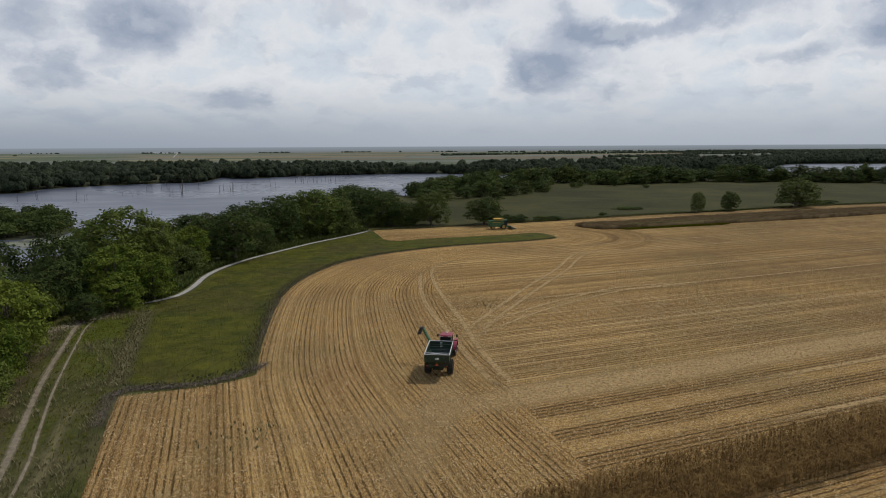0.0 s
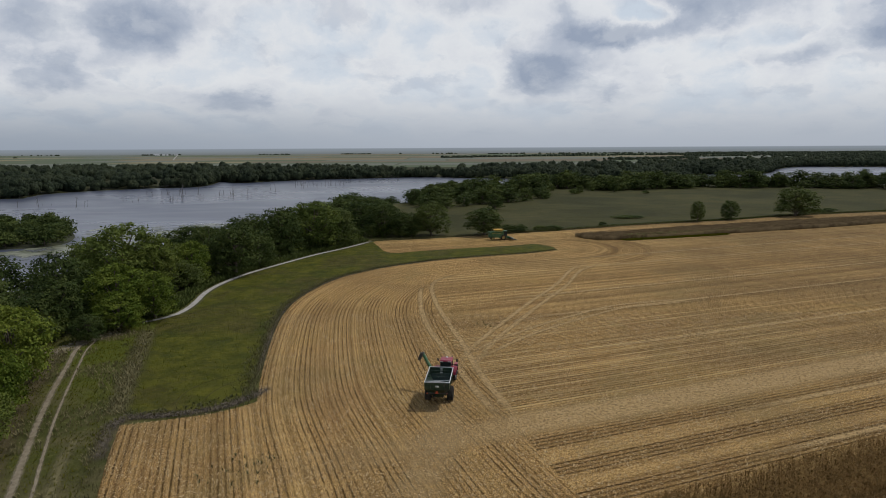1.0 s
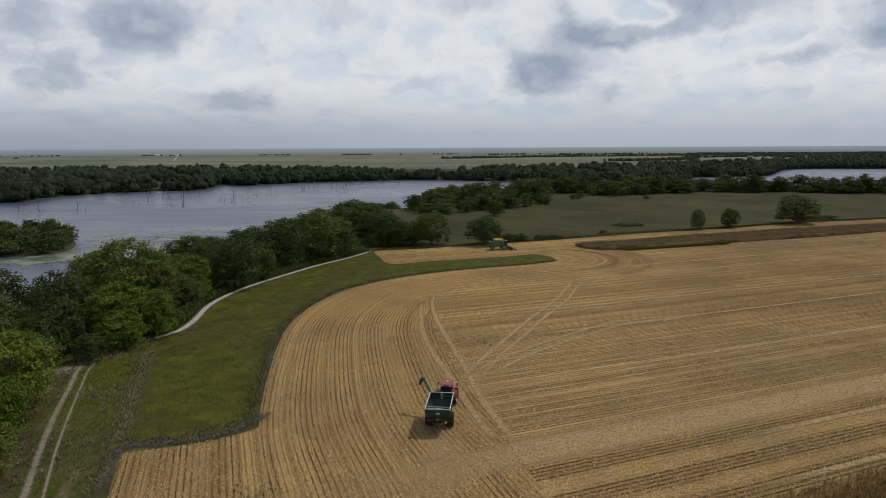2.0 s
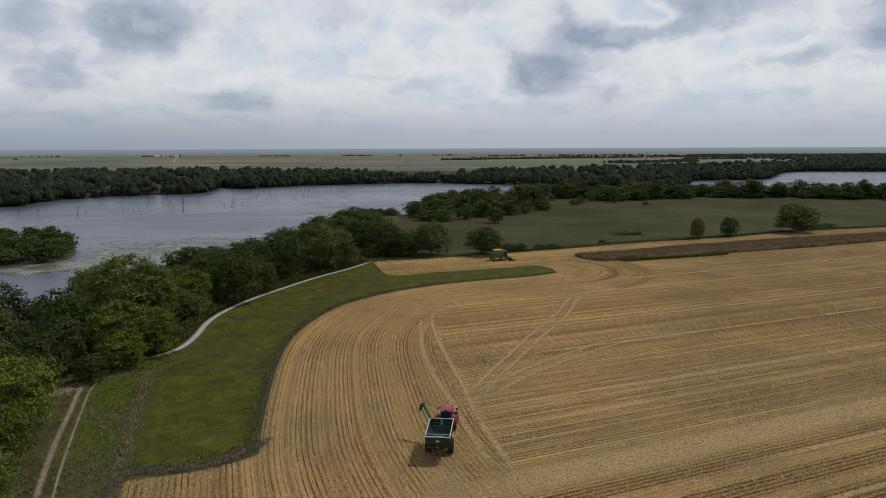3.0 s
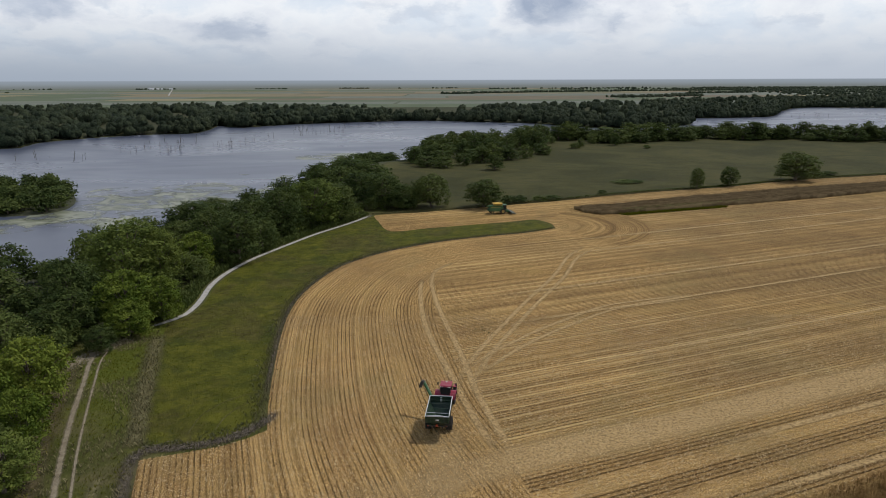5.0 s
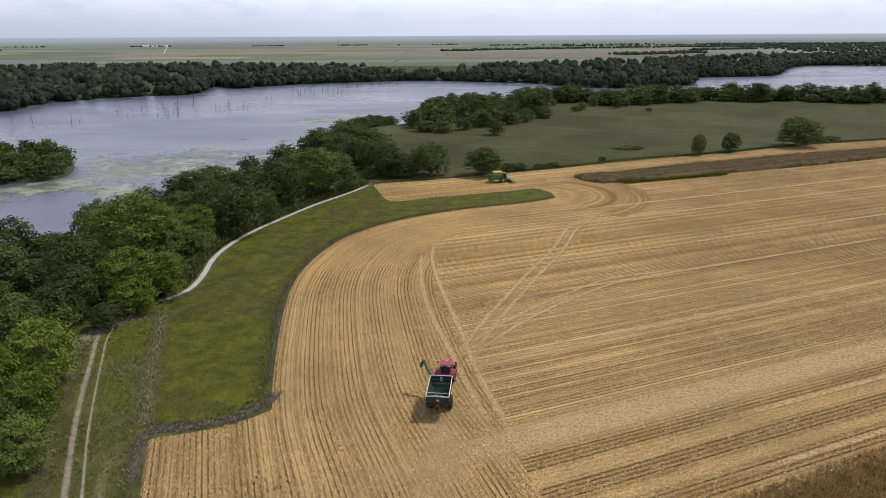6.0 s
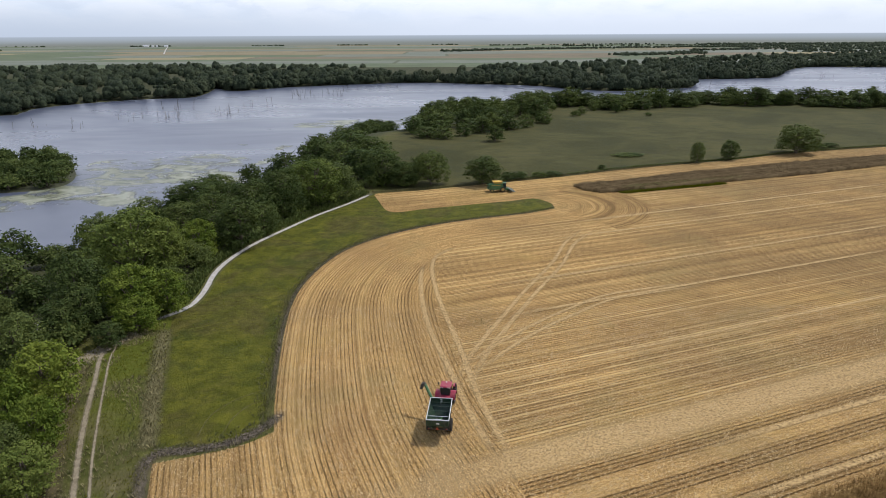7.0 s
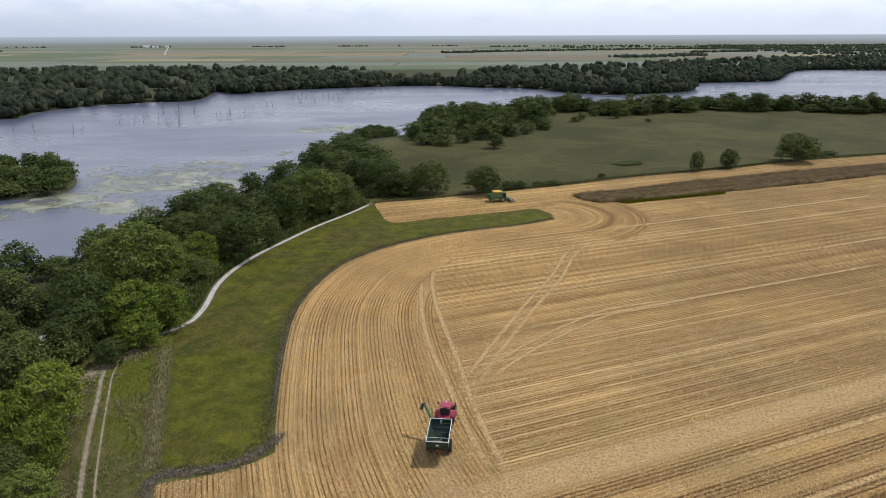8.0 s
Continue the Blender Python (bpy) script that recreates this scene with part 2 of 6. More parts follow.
# ---- materials ----
def ground_material():
    m, n = material("rough_grass")
    big, mid, fine = n.noise(0.03, 4, 0.6, None, 0.6), n.noise(0.11, 5, 0.65), n.noise(1.3, 6, 0.75)
    c = n.mix(n.span(mid, 0.35, 0.68), (0.044, 0.048, 0.012), (0.105, 0.088, 0.042))
    c = n.mix(n.span(big, 0.36, 0.64), c, n.mix(n.span(fine, 0.3, 0.7), (0.044, 0.055, 0.005), (0.086, 0.096, 0.011)))
    c = n.mix(n.span(fine, 0.5, 0.76, 0.0, 0.5), c, (0.16, 0.140, 0.066))
    c = n.mix(n.span(fine, 0.26, 0.46, 0.6, 0.0), c, (0.026, 0.029, 0.010))
    mead = n.mix(n.span(n.noise(0.018, 6, 0.65, None, 0.8), 0.30, 0.70), (0.031, 0.032, 0.009), (0.066, 0.061, 0.020))
    mead = n.mix(n.span(n.noise(0.16, 6, 0.7, n.coords((0.5, 1, 1))), 0.46, 0.66, 0, 0.6), mead, (0.026, 0.032, 0.012))
    mead = n.mix(n.span(n.noise(0.045, 6, 0.7, None, 1.2), 0.56, 0.70, 0, 0.55), mead, (0.036, 0.036, 0.020))
    mead = n.mix(n.span(n.noise(0.9, 4, 0.7), 0.5, 0.8, 0, 0.3), mead, (0.13, 0.12, 0.06))
    c = n.mix(n.attr("meadow"), c, mead)
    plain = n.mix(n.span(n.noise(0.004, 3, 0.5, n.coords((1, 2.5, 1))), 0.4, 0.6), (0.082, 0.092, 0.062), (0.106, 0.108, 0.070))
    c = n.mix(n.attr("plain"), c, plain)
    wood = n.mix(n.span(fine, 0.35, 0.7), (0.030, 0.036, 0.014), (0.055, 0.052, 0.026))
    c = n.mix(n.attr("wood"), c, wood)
    n.out(n.surface(c, 0.95, normal=n.bump(n.noise(2.2, 5, 0.7), 0.5, 0.25), spec=0.1))
    return m


def stubble_material(name="corn_stubble", bands=1.0, least=0.30, buried=0.35, pairs=0.0, streak=0.5, wide=0.0):
    """Corn stubble and chaff in rows; the attribute row counts metres across the rows."""
    m, n = material(name)
    row = n.attr("row")
    wob = n.math("MULTIPLY", n.math("SUBTRACT", n.noise(0.9, 4, 0.65), 0.5), 0.16)
    u = n.math("DIVIDE", n.math("ADD", row, wob), 0.76)
    cell = n.add("ShaderNodeTexWhiteNoise", noise_dimensions="1D")
    n.put(cell, "W", n.math("FLOOR", u))
    gap = n.math("ABSOLUTE", n.math("SUBTRACT", n.math("FRACT", u), 0.5))
    clump, grit, chips, big = n.noise(1.5, 5, 0.75), n.noise(5.0, 4, 0.78), n.noise(8.5, 4, 0.82), n.noise(0.03, 5, 0.62)
    # each pass of the harvester: rows stand out at its sides and are buried in chaff in its middle
    drift = n.math("ADD", row, n.math("MULTIPLY", n.math("SUBTRACT", n.noise(0.05, 3), 0.5), 0.6))
    swath = n.math("DIVIDE", drift, 6.08)
    cell2 = n.add("ShaderNodeTexWhiteNoise", noise_dimensions="1D")
    n.put(cell2, "W", n.math("FLOOR", swath))
    side = n.math("ABSOLUTE", n.math("SUBTRACT", n.math("FRACT", swath), 0.5))
    side = n.math("ADD", side, n.math("MULTIPLY", n.math("SUBTRACT", n.noise(0.12, 4, 0.6), 0.5), 0.22))
    open_rows = n.span(side, 0.12, 0.30, buried, 1.0)
    keep = n.math("MULTIPLY", n.span(cell.outputs[0], 0.05, 0.8, 0.70, 1.0), n.span(n.noise(0.30, 6, 0.78), 0.36, 0.54, least, 1.0))
    keep = n.math("MULTIPLY", keep, open_rows)
    # dark row lines: brown stubs with their shadows painted in
    line = n.math("MULTIPLY", n.span(n.math("ADD", gap, n.math("MULTIPLY", n.math("SUBTRACT", grit, 0.5), 0.46)), 0.06 + wide, 0.20 + wide, 1.0, 0.0), keep)
    chaff = n.math("MULTIPLY", n.span(side, 0.04, 0.24, 1.0, 0.0), n.span(cell2.outputs[0], 0.1, 1.0, 0.0, bands))
    c = n.mix(n.span(grit, 0.36, 0.64), (0.130, 0.067, 0.021), (0.396, 0.235, 0.082))
    heaps = n.noise(2.2, 5, 0.8)
    c = n.mix(n.span(clump, 0.42, 0.62, 0.0, 0.5), c, n.mix(n.span(grit, 0.4, 0.6), (0.097, 0.051, 0.016), (0.272, 0.159, 0.053)))
    c = n.mix(n.span(heaps, 0.51, 0.61, 0, 0.75), c, (0.630, 0.418, 0.162))
    c = n.mix(n.span(heaps, 0.38, 0.47, 0.75, 0), c, (0.073, 0.039, 0.012))
    c = n.mix(n.span(chips, 0.52, 0.59, 0, 0.95), c, (0.747, 0.509, 0.214))
    c = n.mix(n.span(chips, 0.40, 0.47, 0.88, 0), c, (0.058, 0.031, 0.010))
    # every row has its own share of chaff and bare soil
    c = n.mix(n.span(cell.outputs[0], 0.60, 1.0, 0.0, 0.5 * streak), c, (0.553, 0.364, 0.144))
    c = n.mix(n.span(cell.outputs[0], 0.0, 0.40, 0.6 * streak, 0.0), c, (0.116, 0.067, 0.023))
    c = n.mix(n.math("MULTIPLY", chaff, n.span(grit, 0.36, 0.6, 0.20, 0.75)), c, (0.524, 0.361, 0.140))
    if pairs:
        # thin pale wheel lines that run far along some passes
        thin = n.math("ABSOLUTE", n.math("SUBTRACT", n.math("FRACT", n.math("DIVIDE", n.math("ADD", row, wob), 2.6)), 0.5))
        pick = n.add("ShaderNodeTexWhiteNoise", noise_dimensions="1D")
        n.put(pick, "W", n.math("FLOOR", n.math("DIVIDE", row, 5.2)))
        run = n.math("MULTIPLY", n.span(pick.outputs[0], 0.30, 0.45), n.span(n.noise(0.03, 4, 0.6), 0.36, 0.52, 0.2, 1.0))
        c = n.mix(n.math("MULTIPLY", n.span(thin, 0.07, 0.15, pairs, 0.0), n.math("MULTIPLY", run, n.span(grit, 0.3, 0.55, 0.35, 1.0))), c, (0.601, 0.430, 0.188))
    # golden, olive and reddish parts of the field
    tint = n.noise(0.035, 6, 0.68, None, 0.6, "Color")
    hue = n.add("ShaderNodeSeparateXYZ")
    n.put(hue, 0, tint)
    for k, col in enumerate(((0.388, 0.264, 0.084), (0.199, 0.167, 0.070), (0.228, 0.125, 0.053))):
        c = n.mix(n.span(hue.outputs[k], 0.52, 0.68, 0.0, 0.34), c, col)
    c = n.mix(n.span(big, 0.40, 0.66, 0, 0.45), c, n.mix(n.span(chips, 0.38, 0.62), (0.068, 0.044, 0.018), (0.291, 0.190, 0.084)))
    c = n.mix(n.span(n.noise(0.07, 5, 0.7), 0.58, 0.76, 0, 0.4), c, (0.213, 0.171, 0.084))
    c = n.mix(n.span(cell2.outputs[0], 0.0, 0.5, 0.42 * bands, 0.0), c, n.mix(n.span(chips, 0.4, 0.62), (0.070, 0.041, 0.016), (0.233, 0.143, 0.061)))
    if wide:
        # soil lies open between the uncovered rows
        c = n.mix(n.math("MULTIPLY", n.span(open_rows, 0.5, 1.0, 0.0, 0.55), n.span(chips, 0.36, 0.6, 1.0, 0.5)), c, (0.120, 0.068, 0.024))
    # cloud shade over the far right, painted in as darker stubble; soil masks it
    bare = n.add("ShaderNodeSeparateXYZ")
    n.put(bare, 0, n.coords())
    soil = n.math("MULTIPLY", n.span(n.math("ADD", bare.outputs[0], n.math("MULTIPLY", n.noise(0.02, 4, 0.6), 90.0)), 70, 170, 0.0, 0.55), n.span(n.noise(0.05, 5, 0.65), 0.35, 0.6, 0.45, 1.0))
    c = n.mix(soil, c, n.mix(n.span(chips, 0.42, 0.6), (0.064, 0.042, 0.018), (0.213, 0.143, 0.068)))
    c = n.mix(n.math("MULTIPLY", line, 0.92), c, (0.054, 0.031, 0.010))
    hgt = n.math("SUBTRACT", n.math("ADD", n.math("MULTIPLY", clump, 0.4), n.math("ADD", n.math("MULTIPLY", grit, 0.6), n.math("MULTIPLY", chips, 0.3))), n.math("MULTIPLY", line, 0.8))
    n.out(n.surface(c, 0.9, normal=n.bump(hgt, 0.75, 0.16), spec=0.04))
    return m


def simple_material(name, a, b, scale, rough=0.85, bump=0.3, fine=None, spec=0.2, metal=0.0, detail=5):
    m, n = material(name)
    c = n.mix(n.span(n.noise(scale, detail, 0.65), 0.34, 0.66), a, b)
    if fine:
        c = n.mix(n.span(n.noise(scale * 7, 4, 0.7), 0.5, 0.78, 0, 0.7), c, fine)
    n.out(n.surface(c, rough, metal, n.bump(n.noise(scale * 5, 4, 0.7), bump, 0.1) if bump else None, spec))
    return m


def ragged_material(name, a, b, light, scale, cover=1.0, edge=0.45):
    """Bare ground with ragged sides; the attribute row runs from -1 to 1 across."""
    m, n = material(name)
    c = n.mix(n.span(n.noise(scale, 5, 0.7), 0.34, 0.66), a, b)
    c = n.mix(n.span(n.noise(scale * 6, 4, 0.75), 0.5, 0.72, 0, 0.7), c, light)
    body = n.surface(c, 0.95, normal=n.bump(n.noise(scale * 5, 4, 0.7), 0.5, 0.1), spec=0.1)
    side = n.math("ADD", n.math("ABSOLUTE", n.attr("row")), n.math("MULTIPLY", n.math("SUBTRACT", n.noise(0.8, 5, 0.7), 0.5), 1.1))
    mask = n.math("MULTIPLY", n.math("MULTIPLY", n.span(side, edge, 1.0, 1.0, 0.0), cover), n.span(n.attr("fade"), 0.0, 0.5))
    mx = n.add("ShaderNodeMixShader")
    n.put(mx, 0, mask)
    n.t.links.new(n.add("ShaderNodeBsdfTransparent").outputs[0], mx.inputs[1])
    n.t.links.new(body, mx.inputs[2])
    n.out(mx.outputs[0])
    return m


def buffer_material():
    m, n = material("green_grass")
    big, mid, fine = n.noise(0.05, 5, 0.62, None, 0.5), n.noise(0.28, 6, 0.7), n.noise(2.4, 5, 0.75)
    c = n.mix(n.span(mid, 0.34, 0.66), (0.043, 0.047, 0.004), (0.087, 0.087, 0.009))
    c = n.mix(n.span(big, 0.46, 0.60, 0, 0.85), c, n.mix(n.span(mid, 0.34, 0.66), (0.042, 0.038, 0.008), (0.076, 0.066, 0.017)))
    c = n.mix(n.span(n.noise(0.11, 5, 0.65), 0.50, 0.66, 0, 0.75), c, (0.032, 0.042, 0.006))
    c = n.mix(n.span(n.noise(0.2, 4, 0.6), 0.56, 0.70, 0, 0.6), c, (0.118, 0.115, 0.011))
    tufts = n.noise(0.9, 5, 0.75)
    c = n.mix(n.span(tufts, 0.54, 0.68, 0, 0.55), c, (0.120, 0.116, 0.013))
    c = n.mix(n.span(tufts, 0.32, 0.45, 0.55, 0), c, (0.030, 0.034, 0.007))
    c = n.mix(n.span(fine, 0.54, 0.76, 0, 0.45), c, (0.150, 0.142, 0.036))
    c = n.mix(n.span(fine, 0.28, 0.46, 0.5, 0), c, (0.022, 0.030, 0.005))
    n.out(n.surface(c, 0.9, normal=n.bump(n.math("ADD", fine, mid), 0.8, 0.3), spec=0.10))
    return m


def leaf_material(name, dark, light, tip, through_light=0.28, patch=0.22, gloss=0.08):
    m, n = material(name)
    g = n.add("ShaderNodeNewGeometry").outputs["Random Per Island"]
    tree = n.add("ShaderNodeObjectInfo").outputs["Random"]
    c = n.mix(g, dark, light)
    c = n.mix(n.math("MULTIPLY", n.span(tree, 0.3, 1.0), 0.75), c, n.mix(g, light, tip))
    c = n.mix(n.span(n.noise(patch, 3, 0.6), 0.40, 0.72, 0, 0.5), c, tip)
    back = n.add("ShaderNodeBsdfTranslucent")
    n.put(back, 0, c)
    mixer = n.add("ShaderNodeMixShader")
    mixer.inputs[0].default_value = through_light
    n.t.links.new(n.surface(c, 0.75, spec=gloss), mixer.inputs[1])
    n.t.links.new(back.outputs[0], mixer.inputs[2])
    n.out(mixer.outputs[0])
    return m


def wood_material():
    """Close foliage of far trees: leaf masses, with the shade between them painted dark."""
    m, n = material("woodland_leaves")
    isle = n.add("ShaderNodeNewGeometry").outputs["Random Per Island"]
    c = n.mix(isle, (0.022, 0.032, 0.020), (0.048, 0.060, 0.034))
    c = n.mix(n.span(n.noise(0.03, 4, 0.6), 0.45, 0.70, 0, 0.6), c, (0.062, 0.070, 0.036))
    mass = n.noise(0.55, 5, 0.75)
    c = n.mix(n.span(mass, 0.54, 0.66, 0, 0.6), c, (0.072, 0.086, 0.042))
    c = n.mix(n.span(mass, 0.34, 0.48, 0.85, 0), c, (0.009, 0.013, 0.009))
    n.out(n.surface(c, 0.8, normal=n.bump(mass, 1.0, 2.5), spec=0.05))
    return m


def water_material():
    """Wind-ruffled water: waves too fine to see spread the reflections."""
    m, n = material("lake_water")
    c = n.mix(n.span(n.noise(0.01, 3), 0.35, 0.65), (0.058, 0.067, 0.098), (0.076, 0.086, 0.118))
    rough = n.span(n.noise(0.006, 4, 0.6, n.coords((1, 2.0, 1)), 0.6), 0.35, 0.7, 0.26, 0.36)
    n.out(n.surface(c, rough, spec=0.36, IOR=1.33))
    return m


def paint_material(name, colour, rough=0.4, metal=0.0, dust=0.25):
    """Machine paint under field dust."""
    m, n = material(name)
    c = n.mix(n.span(n.noise(1.6, 5, 0.65), 0.40, 0.75, 0, dust), colour, (0.30, 0.23, 0.15))
    n.out(n.surface(c, n.span(n.noise(4.0, 4), 0.3, 0.7, rough - 0.08, rough + 0.2), metal, None, 0.5))
    return m


GROUND = ground_material()
STUBBLE = stubble_material(bands=0.45, least=0.50, buried=0.60, pairs=0.85, streak=0.9)
STUBBLE_EDGE = stubble_material("headland_stubble", 0.35, 0.22, 0.50, streak=0.7)
STUBBLE_TURN = stubble_material("turned_stubble", 0.4, 0.8, 0.9, streak=1.3)
STUBBLE_ROWS = stubble_material("fresh_stubble", 0.45, 0.70, 0.14, wide=0.05)
BUFFER = buffer_material()
WATER = water_material()
GRAVEL = ragged_material("pale_gravel", (0.25, 0.235, 0.21), (0.40, 0.38, 0.345), (0.48, 0.46, 0.42), 0.8, 1.0, 0.6)
RUT = ragged_material("bare_track_soil", (0.165, 0.135, 0.088), (0.270, 0.228, 0.160), (0.34, 0.29, 0.21), 0.9, 0.85, 0.25)
LEAF_A = leaf_material("dark_leaves", (0.024, 0.039, 0.012), (0.062, 0.088, 0.023), (0.120, 0.140, 0.036))
LEAF_B = leaf_material("bright_leaves", (0.032, 0.055, 0.012), (0.092, 0.126, 0.025), (0.160, 0.182, 0.038))
LEAF_C = leaf_material("yellow_green_leaves", (0.044, 0.074, 0.010), (0.118, 0.158, 0.020), (0.190, 0.212, 0.034))
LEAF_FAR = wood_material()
BARK = simple_material("bark", (0.075, 0.058, 0.042), (0.15, 0.125, 0.098), 2.0, 0.95, 0.6)
DEAD = simple_material("weathered_dead_wood", (0.10, 0.090, 0.078), (0.22, 0.20, 0.18), 1.2, 0.95, 0.4)
CORN = leaf_material("dry_corn", (0.030, 0.017, 0.005), (0.150, 0.088, 0.029), (0.33, 0.215, 0.085), 0.22, 0.5, 0.02)
CORN_FAR = leaf_material("far_dry_corn", (0.056, 0.039, 0.019), (0.135, 0.096, 0.050), (0.22, 0.168, 0.092), 0.22, 0.3, 0.02)
CORN_GREEN = leaf_material("green_corn", (0.075, 0.105, 0.022), (0.16, 0.20, 0.05), (0.22, 0.23, 0.08), 0.25)
STRAW = leaf_material("straw", (0.22, 0.142, 0.066), (0.54, 0.405, 0.225), (0.66, 0.525, 0.31), 0.15, 0.22, 0.03)
BLADE = leaf_material("grass_blades", (0.052, 0.062, 0.004), (0.106, 0.114, 0.008), (0.140, 0.126, 0.022), 0.35, 0.1, 0.02)
STRAW_GRASS = leaf_material("straw_grass", (0.070, 0.064, 0.026), (0.160, 0.142, 0.068), (0.24, 0.208, 0.108), 0.25, 0.3)
EDGE_WEED = leaf_material("edge_weed_leaves", (0.040, 0.050, 0.018), (0.085, 0.092, 0.038), (0.14, 0.13, 0.07), 0.25)
DRYWEED = leaf_material("dry_weeds", (0.062, 0.058, 0.026), (0.160, 0.146, 0.070), (0.26, 0.225, 0.115), 0.25)

# ---- ground ----
def steps(dense, far, step, growth=1.18):
    """Even steps in the dense span, growing ones out to far."""
    a, b = dense
    inner = list(np.arange(a, b + step, step))
    lo, hi, s = [], [], step
    x = inner[-1]
    while x < far:
        s *= growth
        x = min(x + s, far)
        hi.append(x)
    s, x = step, a
    while x > -far:
        s *= growth
        x = max(x - s, -far)
        lo.append(x)
    return np.array(lo[::-1] + inner + hi)


def build_ground():
    xs, ys = steps((-440, 460), 3400, 6.0), steps((-10, 1010), 3400, 6.0)
    ys = ys[ys > -3400]
    ys = np.concatenate([ys, [4000, 4700]])
    gx, gy = np.meshgrid(xs, ys)
    pts = np.column_stack([gx.ravel(), gy.ravel()])
    z = height(pts)
    up, lake = edge_distance(pts, UPLAND), edge_distance(pts, LAKE)
    x, y = pts.T
    meadow = np.clip((-up - 4) / 12, 0, 1) * np.clip((y - 236 - 0.36 * x) / 8, 0, 1)
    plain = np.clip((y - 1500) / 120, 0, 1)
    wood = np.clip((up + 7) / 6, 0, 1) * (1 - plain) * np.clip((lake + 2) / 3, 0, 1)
    nx = len(xs)
    GRID.update(x=xs, y=ys, z=z.reshape(-1, nx))
    idx = np.arange(len(pts)).reshape(-1, nx)
    f = np.stack([idx[:-1, :-1], idx[:-1, 1:], idx[1:, 1:], idx[1:, :-1]], -1).reshape(-1, 4)
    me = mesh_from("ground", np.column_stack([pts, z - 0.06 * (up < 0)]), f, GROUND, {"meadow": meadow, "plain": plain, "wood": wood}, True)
    return tagged(new("ground", me), "rough grass upland falling to a wooded lake shore", "ground", kind="structure")


build_ground()
sheet("water", LAKE, WATER_Z, WATER, "calm grey lake water reflecting the clouds", "lake")

# rows of the headland follow this edge
EDGE = spline([(-6, 30), (-9, 40), (-17, 62), (-25, 85), (-31, 118), (-32.6, 137), (-31.2, 152), (-27, 167.5), (-20.5, 178), (-12.5, 186.5), (0, 195.5), (15, 202.5), (28, 207.5), (39, 214)], 1.5)
ROW_ANGLE = radians(21.5)
ROW_N = np.array([-math.sin(ROW_ANGLE), math.cos(ROW_ANGLE)])
FIELD = np.vstack([EDGE[::-1], [(60, -300), (1500, -300), (1500, 800)],
                   spline([(500, 412), (232, 337), (174, 319), (138, 302.5), (108, 291.5), (80, 281), (52, 267), (23, 255), (-4.5, 243.5), (-24.5, 237), (-22.3, 226), (-16.5, 210.5), (-4, 215), (12, 220.5), (25, 225), (34, 228.5), (39, 221)], 4)])
sheet("field", FIELD, 0.0, STUBBLE, "harvested corn field with rows of pale stubble", "field", {"row": lambda c: c[:, :2] @ ROW_N})
WIDTH = np.interp(EDGE[:, 1], [30, 60, 78, 118, 140, 152, 168, 187, 203, 214], [26, 29, 32, 31.5, 31, 31, 28, 22, 12, 3])
strip("field_headland", EDGE, [WIDTH * k / 12 for k in range(13)], 0.03, STUBBLE_EDGE, "stubble rows curving along the field edge", "field")
LEFT_N = np.array([0.945, 0.327])
CORNER = np.vstack([EDGE[EDGE[:, 1] < 84.5], [(-27, 81), (-29.5, 79.3), (-35, 77.3), (-39.6, 75.8), (-37, 68), (-34, 60), (-31.2, 52), (-22, 25)]])
sheet("field_corner", CORNER, 0.0, STUBBLE_EDGE, "corner of the stubble field with straight rows", "field", {"row": lambda c: c[:, :2] @ LEFT_N})


def track_material(name="wheel_track", most=0.72, pale=1.0, grain=0.9, thin=0.10):
    """Chaff pressed pale by wheels, open to the stubble below at its ragged edges."""
    m, n = material(name)
    row = n.attr("row")
    c = n.mix(n.span(n.noise(3.0, 5, 0.75), 0.34, 0.66), (0.29 * pale, 0.190 * pale, 0.084 * pale), (0.52 * pale, 0.365 * pale, 0.165 * pale))
    c = n.mix(n.span(n.noise(8.5, 3, 0.7), 0.55, 0.74, 0, 0.8), c, (0.62, 0.455, 0.225))
    body = n.surface(c, 0.92, normal=n.bump(n.noise(5, 4, 0.7), 0.5, 0.1), spec=0.15)
    cover = n.math("MULTIPLY", n.span(n.math("ABSOLUTE", row), 0.35, 1.0, 1.0, 0.0), n.span(n.noise(grain, 6, 0.75), 0.26, 0.60, thin * most, most))
    cover = n.math("MULTIPLY", cover, n.attr("fade"))
    clear = n.add("ShaderNodeBsdfTransparent")
    mx = n.add("ShaderNodeMixShader")
    n.put(mx, 0, cover)
    n.t.links.new(clear.outputs[0], mx.inputs[1])
    n.t.links.new(body, mx.inputs[2])
    n.out(mx.outputs[0])
    return m


TRACK = track_material(most=0.80, grain=1.6, thin=0.3)
BAND = track_material("chaff_band", 0.80, 1.05, 2.2, 0.25)
STREWN = track_material("strewn_chaff", 0.55, 0.95, 0.5, 0.1)


